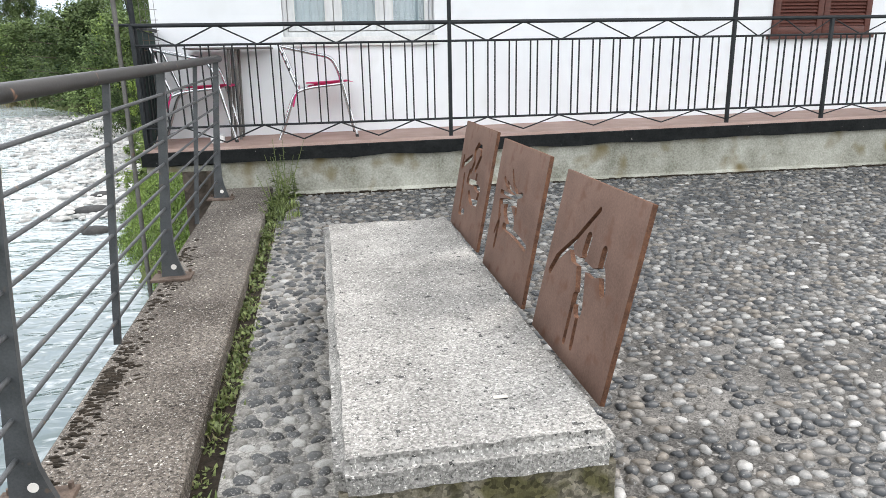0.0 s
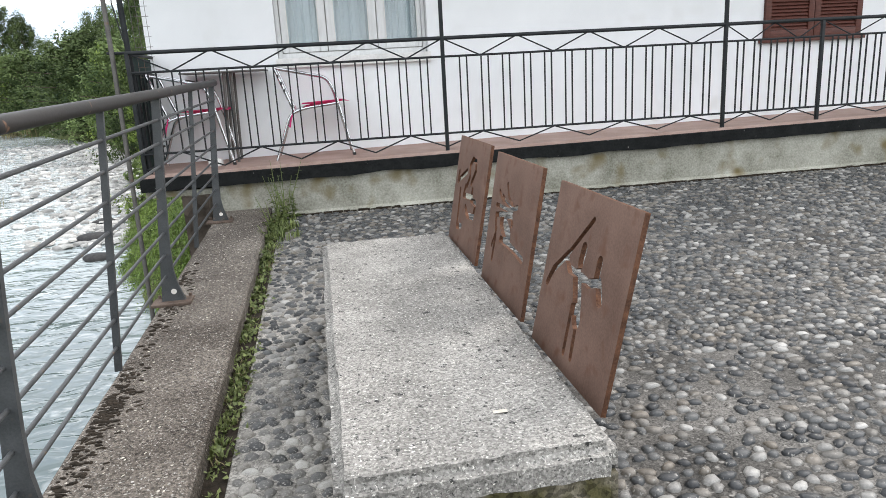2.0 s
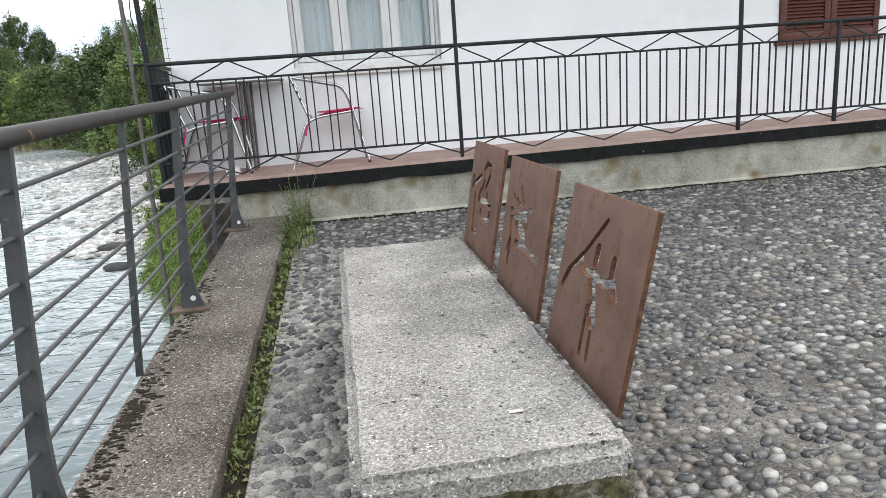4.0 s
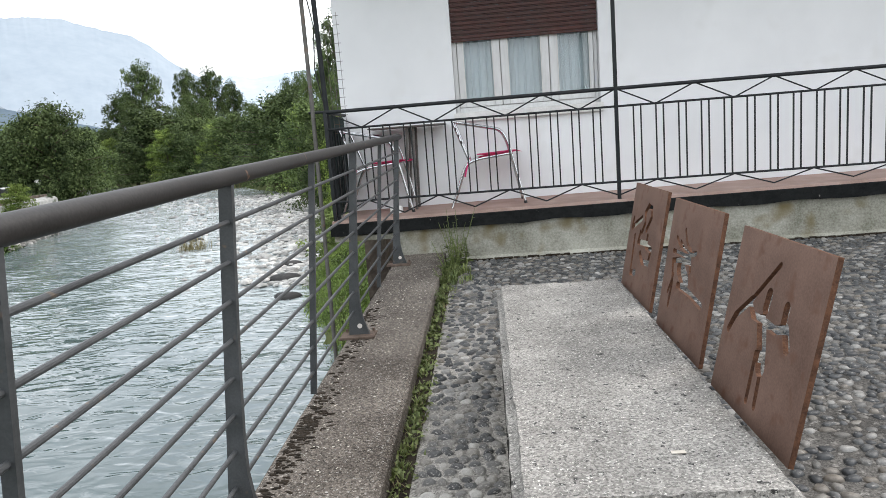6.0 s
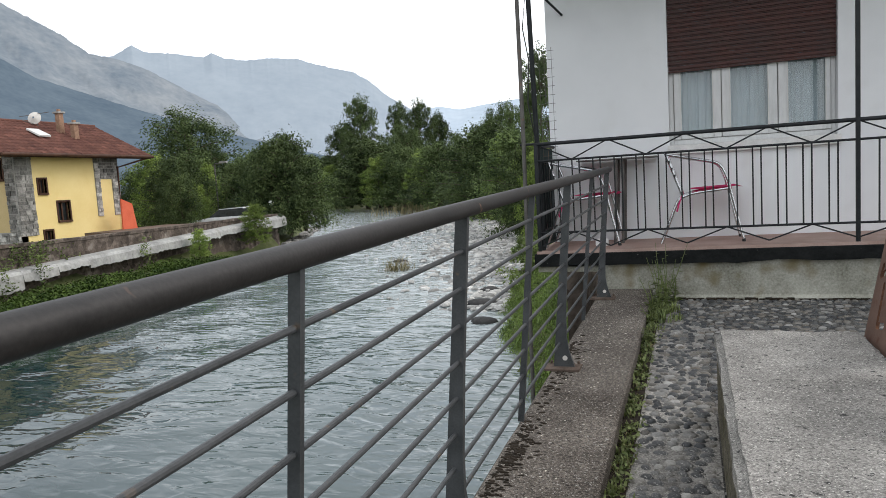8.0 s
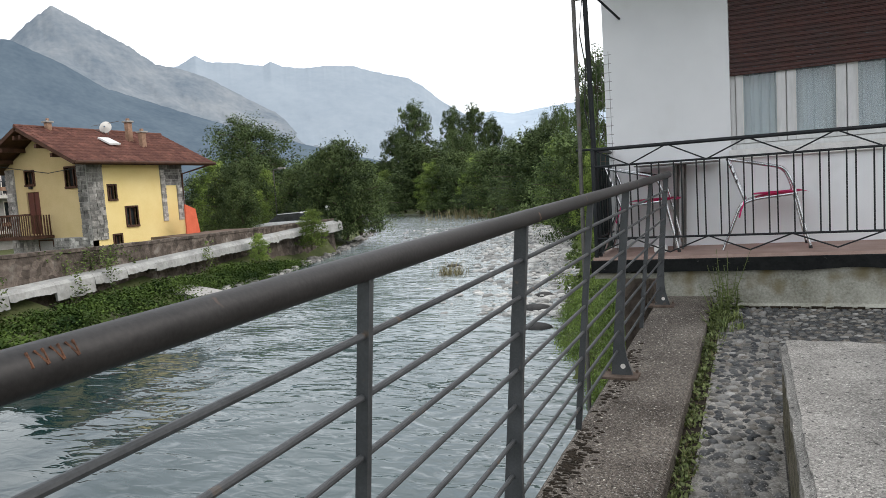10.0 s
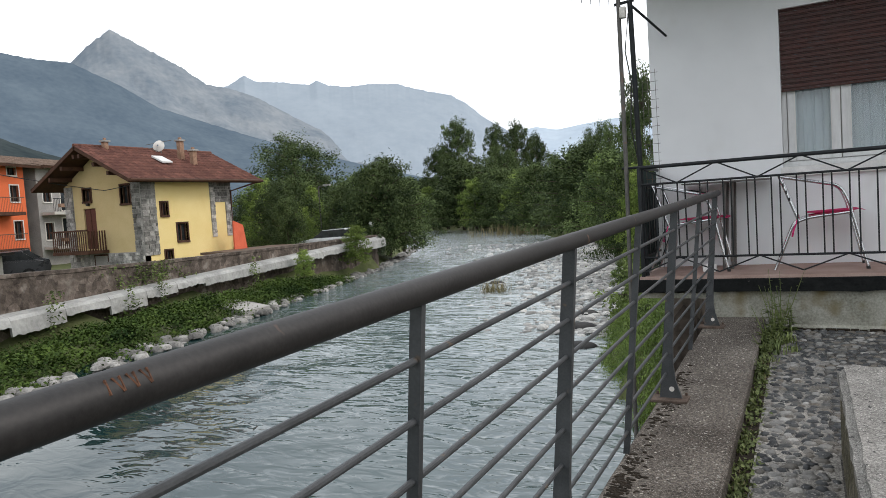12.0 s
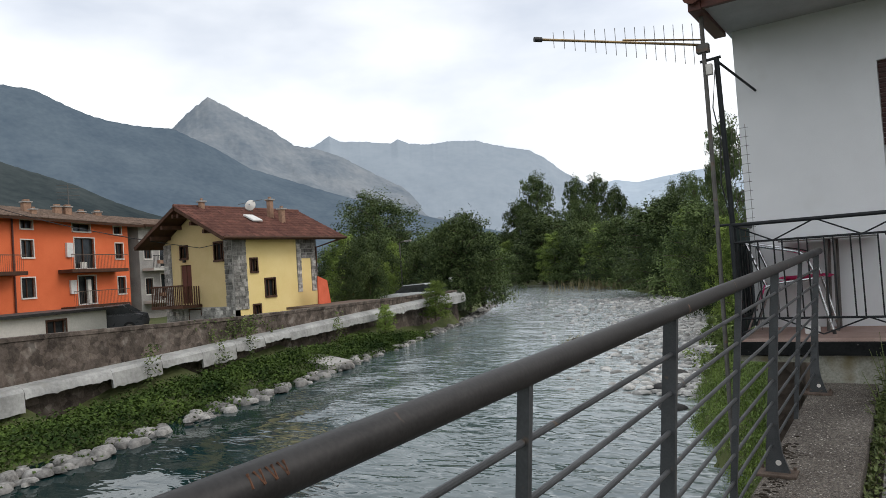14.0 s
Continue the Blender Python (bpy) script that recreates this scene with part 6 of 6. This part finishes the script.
# shrubs along the right bank
for az, d, e, pr, w in ((27.6, 92, 2.0, bushy, 1.1), (26.2, 90, 2.6, bushy, 1.1), (25.2, 84, 2.4, light, 1.0), (24.4, 86, 1.2, bushy, 1.2), (23.2, 82, 2.0, bushy, 1.0), (22.2, 76, 0.1, grey, 1.2), (21.0, 78, 1.6, light, 1.0), (20.2, 70, 2.0, bushy, 1.0),
                        (19.0, 66, 2.6, grey, 0.9), (18.0, 60, 2.6, grey, 1.0), (17.0, 56, 2.0, bushy, 0.9), (16.2, 52, 2.8, bushy, 1.0), (15.2, 46, 2.4, grey, 0.9), (14.6, 40, 1.5, light, 0.9), (13.6, 36, 2.0, bushy, 0.9),
                        (12.8, 30, 0.6, light, 0.7), (12.2, 26, 1.0, bushy, 0.7), (11.4, 22, 0.2, light, 0.6), (30.0, 108, 1.6, bushy, 1.6), (32.0, 112, 2.0, bushy, 1.6), (34.0, 112, 2.4, bushy, 1.6), (29.0, 100, 1.0, light, 1.4)):
    top_to(pr, az, d, e, wide=w, yaw=rt.uniform(0, 360), zb=-1.0)
for x, y, s in ((-3.4, 15.2, 0.55), (-4.6, 19.5, 0.7), (-5.4, 24.5, 0.8), (-7.2, 31, 0.9), (-8.6, 36, 1.0), (-2.6, 12.2, 0.5)):
    plant(lowsh, x, y, -1.3, s, rt.uniform(0, 360))
# left bank: dark shrubs at the parapet's end, hedge trees by the yellow house
for az, d, e, pr, w in ((31.4, 44, 1.2, bushy, 0.95), (32.6, 42, 2.7, bushy, 0.85), (34.1, 43, 2.1, bushy, 0.85), (36.2, 46, 1.4, bushy, 0.8), (37.2, 50, 1.5, grey, 0.8), (38.8, 52, 1.1, light, 0.8), (40.4, 48, 1.9, bushy, 0.8), (41.6, 46, 1.6, bushy, 0.75),
                        (40.8, 40, 0.6, bushy, 0.7), (42.8, 56, 1.8, light, 1.0), (39.6, 42, -0.2, light, 0.8), (34.6, 40, 0.2, grey, 0.5), (33.4, 37, -0.6, grey, 0.6), (36.4, 60, 2.2, grey, 1.2), (44.0, 62, 1.2, bushy, 1.1)):
    top_to(pr, az, d, e, wide=w * 0.85, yaw=rt.uniform(0, 360), zb=-1.0)
for az, d, e in ((32.4, 90, 1.9), (34.6, 88, 2.3), (30.4, 96, 2.0)):
    top_to(poplar2, az, d, e, wide=0.6, yaw=rt.uniform(0, 360))

# ---- stones, grass and weeds ----
def lump(rd, n=7, rings=3):
    """An uneven river stone: unit size, as vertices and faces."""
    ph = [rd.uniform(0, 6.28) for _ in range(3)]
    v, f = [(0, 0, 1)], []
    for r in range(1, rings + 1):
        t = math.pi * 0.56 * r / rings
        for k in range(n):
            a = 2 * math.pi * (k + 0.5 * (r % 2)) / n
            q = 1 + 0.13 * math.sin(a * 2 + ph[0]) + 0.10 * math.sin(a * 3 + ph[1]) + 0.06 * math.sin(a * 5 + ph[2])
            v.append((math.sin(t) ** 0.75 * math.cos(a) * q, math.sin(t) ** 0.75 * math.sin(a) * q, math.cos(t) if r > 1 else 0.93))
    for k in range(n):
        f.append((0, 1 + k, 1 + (k + 1) % n))
    for r in range(rings - 1):
        for k in range(n):
            a, b = 1 + r * n + k, 1 + r * n + (k + 1) % n
            c, d = a + n, b + n
            f += [(a, c, b), (b, c, d)] if r % 2 else [(a, c, d), (a, d, b)]
    return v, f

def scatter(name, spots, material, label, category, seed, parent=None, smooth=True):
    """Many stones joined: rows of place, half sizes and turn."""
    rd = random.Random(seed)
    kinds = [lump(rd) for _ in range(8)]
    V, F = [], []
    for x, y, z, a, b, c, yaw in spots:
        v, f = rd.choice(kinds)
        i, cs, sn = len(V), math.cos(yaw), math.sin(yaw)
        V += [(x + cs * p[0] * a - sn * p[1] * b, y + sn * p[0] * a + cs * p[1] * b, z + p[2] * c) for p in v]
        F += [tuple(k + i for k in q) for q in f]
    ob = from_arrays(name, V, F, material, parent, smooth)
    return tagged(ob, label, category if parent is None else "", kind="stuff")

rs = random.Random(31)
cobbles = []
y = -3.9
row = 0
while y < 6.2:
    x = -0.352 + (0.03 if row % 2 else 0)
    while x < 6.9:
        w = rs.choice((rs.uniform(0.042, 0.062), rs.uniform(0.052, 0.078)))
        cx, cy = x + w / 2 + rs.uniform(-0.006, 0.006), y + rs.uniform(-0.011, 0.011)
        inside = -0.012 < cx < 0.70 and 1.14 < cy < 3.44
        cy += 0.030 * noise.noise((cx * 0.9, cy * 0.9, 2)) + 0.014 * noise.noise((cx * 3.1, cy * 3.1, 5))
        bare = noise.noise((cx * 1.1, cy * 1.1, 7)) > 0.30 and rs.random() < 0.3 or rs.random() < 0.02
        if not inside and not bare:
            sz = rs.uniform(0.84, 1.12)
            cobbles.append((cx, cy, ground_z(cy) - 0.003, w * 0.5 * sz, 0.0262 * sz * rs.uniform(0.76, 1.1), rs.uniform(0.009, 0.016) + (0.006 if cx < 0.0 else 0), rs.gauss(0.1, 0.42)))
        x += w + rs.uniform(-0.003, 0.005)
    y += 0.0505
    row += 1
near = [c for c in cobbles if c[0] < 0.0 and 0.9 < c[1] < 3.3][:220]
near += [c for c in cobbles if 0.72 < c[0] < 1.2 and 1.0 < c[1] < 1.75][:80]
chosen = set(near)
scatter("cobblestones", [c for c in cobbles if c not in chosen], M["stone_many"], "", "", 32, pavement)

# rip-rap and gravel in the river
stones = []
for k in range(620):
    y = rs.uniform(-4, 48)
    x = interp(y, LEFT) + rs.uniform(-0.5, 0.35)
    s = rs.uniform(0.06, 0.19)
    stones.append((x, y, WATER - 0.04 + rs.uniform(0, 0.12), s * rs.uniform(1, 1.5), s, s * rs.uniform(0.5, 0.9), rs.uniform(0, 6.3)))
scatter("bank_stones", stones, M["rocks"], "pale rocks edging the far river bank", "rocks", 33)
bar = []
for k in range(4600):
    y = 14.5 + 34.5 * rs.random() ** 1.1
    xr = interp(y, RIGHT)
    x = xr + 0.6 - abs(rs.gauss(0, 1)) * (0.9 + (y - 13) * 0.11)
    s = (0.03 + 0.11 * rs.random() ** 2.4) * (1 + (y - 13) * 0.012)
    bar.append((x, y, WATER - 0.015 + rs.uniform(-0.03, 0.05), s * rs.uniform(1, 1.7), s, s * rs.uniform(0.3, 0.6), rs.uniform(0, 6.3)))
scatter("gravel_bar", bar, M["gravel"], "pale stones of a gravel bar in the shallow river", "stones", 34)
for x, y, s in ((-4.93, 15.4, 0.30), (-5.3, 17.4, 0.24), (-10.9, 24.2, 0.24), (-4.3, 13.4, 0.24)):
    v, f = lump(random.Random(int(y * 10)), 12, 5)
    me = bpy.data.meshes.new("boulder")
    me.from_pydata([(p[0] * s * 1.25, p[1] * s, p[2] * s * 0.5) for p in v], [], f)
    me.materials.append(M["rocks_wet"])
    me.polygons.foreach_set("use_smooth", [True] * len(me.polygons))
    ob = new("boulder", me)
    ob.matrix_basis = Matrix.Translation((x, y, WATER - 0.02))
    tagged(ob, "dark wet boulder standing in the river", "boulder", "boulders in the river")

def tuft(V, F, x, y, z, n, h, spread, rd, width=0.004, droop=0.5):
    for _ in range(n):
        a, l = rd.uniform(0, 6.28), h * rd.uniform(0.5, 1.1)
        bx, by = x + rd.gauss(0, spread * 0.4), y + rd.gauss(0, spread * 0.4)
        dx, dy = math.cos(a), math.sin(a)
        out = l * rd.uniform(0.15, droop)
        w = width * rd.uniform(0.7, 1.4)
        i = len(V)
        V += [(bx - dy * w, by + dx * w, z), (bx + dy * w, by - dx * w, z), (bx + dx * out * 0.4 + dy * w * 0.8, by + dy * out * 0.4 - dx * w * 0.8, z + l * 0.6),
              (bx + dx * out * 0.4 - dy * w * 0.8, by + dy * out * 0.4 + dx * w * 0.8, z + l * 0.6), (bx + dx * out, by + dy * out, z + l * rd.uniform(0.75, 1))]
        F += [(i, i + 1, i + 2, i + 3), (i + 3, i + 2, i + 4)]

def grass_patch(name, places, material, label, seed, width=0.004, droop=0.6):
    V, F = [], []
    rd = random.Random(seed)
    for x, y, z, n, h, sp in places:
        tuft(V, F, x, y, z, n, h, sp, rd, width, droop)
    return tagged(from_arrays(name, V, F, material), label, "grass", kind="stuff")

gap = []
for k in range(250):
    y = rs.uniform(0.3, 6.1)
    dens = 0.5 + 0.5 * noise.noise((y * 1.7, 3, 3)) + (0.5 if y > 2.6 else 0.2)
    if rs.random() < dens:
        gap.append((-0.405 + rs.gauss(0, 0.016), y, ground_z(y) - 0.005, rs.randint(5, 12), rs.uniform(0.025, 0.065), 0.045))
grass_patch("joint_grass", gap, M["weed"], "green grass growing in the joint beside the kerb", 41, 0.0045, 0.9)
grass_patch("dry_joint_grass", [(p[0] + 0.01, p[1], p[2], 4, p[4] * 0.9, 0.05) for p in gap[::2]], M["grass_dry"], "dry straw-coloured grass in the kerb joint", 42, 0.003, 1.0)
tagged(from_arrays("joint_soil", [(-0.442, 0, ground_z(0) + 0.004), (-0.36, 0, ground_z(0) + 0.009), (-0.36, 6.23, 0.012), (-0.442, 6.23, 0.008)], [(0, 1, 2, 3)], M["dirt"]), "dark soil strip in the kerb joint", "soil", kind="structure")
# moss and leaf dirt on the kerb by the railing
moss = []
for cy, n in ((1.95, 20), (2.25, 60), (2.5, 120), (2.75, 50), (3.3, 25), (3.75, 60), (4.2, 40)):
    for _ in range(n):
        yy = cy + rs.gauss(0, 0.12)
        moss.append((-0.875 + abs(rs.gauss(0, 0.05)), yy, ground_z(yy) + 0.092, rs.uniform(0.003, 0.022), rs.uniform(0.003, 0.011), rs.uniform(0.002, 0.008), rs.uniform(-0.5, 0.5)))
scatter("moss_crumbs", moss, M["dirt"], "dark brown moss crumbs on the kerb", "moss", 43)

flakes = []
for k in range(260):
    yy = rs.choice((rs.gauss(4.6, 0.6), rs.uniform(1.2, 6.0)))
    flakes.append((rs.uniform(-0.86, -0.47), yy, ground_z(yy) + 0.0935, rs.uniform(0.003, 0.008), rs.uniform(0.002, 0.005), 0.0012, rs.uniform(0, 6)))
scatter("fallen_flakes", flakes, M["petal"], "pale fallen flakes scattered on the kerb", "flakes", 49)
bank = []
for k in range(6000):
    y = 6.3 + 9.5 * rs.random() ** 1.2
    x = interp(y, RIGHT) + rs.uniform(-0.08, 2.3)
    if x < (-1.15 if y > 7.2 else -1.0):
        bank.append((x, y, max(land_z(x, y), WATER) - 0.02, 36, rs.uniform(0.02, 0.055), 0.22))
grass_patch("bank_grass", bank, M["grass"], "bright green grass on the near bank under the deck", 44, 0.007, 1.3)
near_foot = [(-0.98 + rs.gauss(0, 0.05), rs.uniform(1.75, 2.4), WATER - 0.02, 10, rs.uniform(0.1, 0.3), 0.1) for _ in range(26)]
grass_patch("wall_foot_grass", near_foot, M["grass"], "grass at the foot of the terrace wall", 45, 0.006, 0.7)
V, F = [], []
rd = random.Random(46)
def leafy(V, F, x, y, z, n, h, sp, size):
    for _ in range(n):
        p = Vector((x + rd.gauss(0, sp), y + rd.gauss(0, sp), z + h * rd.random()))
        nn = Vector((rd.gauss(0, 0.6), rd.gauss(0, 0.6), 1)).normalized()
        a = nn.orthogonal().normalized()
        a = Matrix.Rotation(rd.uniform(0, 6.28), 3, nn) @ a
        b = nn.cross(a)
        l, w = size * rd.uniform(0.6, 1.3), size * rd.uniform(0.3, 0.55)
        i = len(V)
        V += [p, p + a * l * 0.5 + b * w, p + a * l - Vector((0, 0, l * 0.3)), p + a * l * 0.5 - b * w]
        F.append((i, i + 1, i + 2, i + 3))
for p in gap:
    leafy(V, F, p[0] + 0.012, p[1], p[2], 10, rd.uniform(0.015, 0.05), 0.022, 0.024)
tagged(from_arrays("joint_weeds", V, F, M["weed"]), "small leafy yellow-green weeds along the kerb joint", "weeds", kind="stuff")
V, F = [], []
for k in range(1500):
    y = rd.uniform(-3, 32)
    xl, wx = interp(y, LEFT), interp(y, WALL)
    if wx + 1.0 < xl - 0.2:
        x = rd.uniform(wx + 0.95, xl - 0.15)
        leafy(V, F, x, y, land_z(x, y), 46, rd.uniform(0.10, 0.36), 0.26, 0.08)
tagged(from_arrays("bank_weeds", V, F, M["leaf_e"]), "lush green weeds covering the far bank", "weeds", kind="stuff")
V, F = [], []
for y0 in (10.5, 13.2, 14.6, 19.3, 26.5, 28.0):
    for k in range(26):
        yy = y0 + rd.gauss(0, 0.15)
        leafy(V, F, interp(yy, WALL) + 0.62, yy, interp(yy, LOWB) - 0.3 + rd.uniform(0, 1.0), 6, 0.2, 0.06, 0.075)
for k in range(80):
    yy = rd.gauss(14.6, 0.9)
    leafy(V, F, interp(yy, WALL) + 0.08, yy, rd.uniform(-0.6, 0.05), 9, 0.2, 0.1, 0.075)
tagged(from_arrays("creepers", V, F, M["leaf_a"]), "green creepers hanging over the parapet and ledge", "creeper", kind="stuff")
# shrub growing through the ledge
plant(light, -19.6, 27.0, -1.1, 0.32, 40, "light green shrub growing at the ledge")
plant(light, -18.7, 22.0, -1.2, 0.2, 90, "light green shrub growing at the ledge")
gbar = [(-9.9 + rs.gauss(0, 0.25), 21.6 + rs.gauss(0, 0.25), WATER - 0.02, 9, rs.uniform(0.25, 0.7), 0.35) for _ in range(22)]
grass_patch("river_tuft", gbar, M["grass_dry"], "dry grass tuft standing in the river", 47, 0.008, 1.3)

tx, ty = polar(22.4, 72)
reeds = [(tx + rs.gauss(0, 1.9), ty + rs.gauss(0, 1.9), -1.9, 6, rs.uniform(0.5, 1.7), 1.1) for _ in range(34)]
grass_patch("bank_reeds", reeds, M["grass_dry"], "tan dry reeds on the river bank at the bend", 50, 0.03, 0.7)

# weeds at the plinth corner
def weed(x, y, h, seed, lean=0.0, label="tall green weed growing at the plinth"):
    r2 = random.Random(seed)
    w = thing("weed", (x, y, ground_z(y)), label, "weed", "weeds at the plinth")
    z0 = ground_z(y)
    for s in range(3):
        tipx, tipy, hh = x + r2.gauss(lean, 0.06), y - abs(r2.gauss(0, 0.05)), h * r2.uniform(0.6, 1.0)
        part("stem", sweep([(x, y, z0), ((x + tipx) / 2 + 0.01, (y + tipy) / 2, z0 + hh * 0.5), (tipx, tipy, z0 + hh)], [0.005, 0.004, 0.0015], 6), M["weed"], w)
        for k in range(16):
            t = 0.1 + 0.88 * k / 16
            p = Vector((x + (tipx - x) * t, y + (tipy - y) * t, z0 + hh * t))
            a = k * 2.4 + r2.uniform(-0.4, 0.4)
            d = Vector((math.cos(a), math.sin(a), r2.uniform(0.0, 0.5))).normalized()
            sd = d.cross(Vector((0, 0, 1))).normalized()
            l = 0.075 * (1.15 - t) * r2.uniform(0.7, 1.3)
            bm = bmesh.new()
            q = [bm.verts.new(c) for c in (p, p + d * l * 0.45 + sd * l * 0.2, p + d * l - Vector((0, 0, l * 0.3)), p + d * l * 0.45 - sd * l * 0.2)]
            bm.faces.new(q)
            part("leaf", bm, M["weed"], w, smooth=0)
weed(-0.40, 5.55, 0.36, 1)
weed(-0.36, 5.80, 0.42, 2, -0.05)
weed(-0.33, 6.00, 0.55, 3, 0.10)
weed(-0.42, 5.25, 0.22, 4)
weed(-0.25, 6.10, 0.30, 5, 0.05)
weed(-0.40, 4.7, 0.14, 6)
weed(-0.30, 5.90, 0.48, 7, -0.08)
weed(-0.38, 6.08, 0.62, 9, -0.04)
low = [(-0.36 + rs.gauss(0, 0.07), 5.75 + rs.gauss(0, 0.25), -0.01, 12, rs.uniform(0.04, 0.10), 0.05) for _ in range(70)]
low += [(0.76 + rs.gauss(0, 0.05), 1.27 + rs.gauss(0, 0.03), ground_z(1.27) - 0.005, 10, rs.uniform(0.02, 0.05), 0.04) for _ in range(14)]
grass_patch("corner_grass", low, M["weed"], "low green grass in the plinth corner and by the bench", 48, 0.005, 0.9)
solo("cigarette_end", sweep([(1.95, 1.70, ground_z(1.7) + 0.022), (1.975, 1.73, ground_z(1.73) + 0.022)], 0.006, 8), M["bulb"], "white cigarette end lying on the cobbles", "litter")

# nearest cobbles, each a stone of its own
kinds = []
for k in range(16):
    v, f = lump(random.Random(60 + k % 8), 9, 3)
    me = bpy.data.meshes.new("cobble")
    me.from_pydata(v, [], f)
    me.materials.append(M["stone"] if k < 8 else M["stone_dusty"])
    me.polygons.foreach_set("use_smooth", [True] * len(me.polygons))
    kinds.append(me)
for i, (x, y, z, a, b, c, yaw) in enumerate(near):
    ob = new("cobble", kinds[i % 8 + (8 if x < 0 else 0)])
    ob.parent = pavement
    ob.matrix_basis = Matrix.LocRotScale((x, y, z), Euler((0, 0, yaw)), (a, b, c))
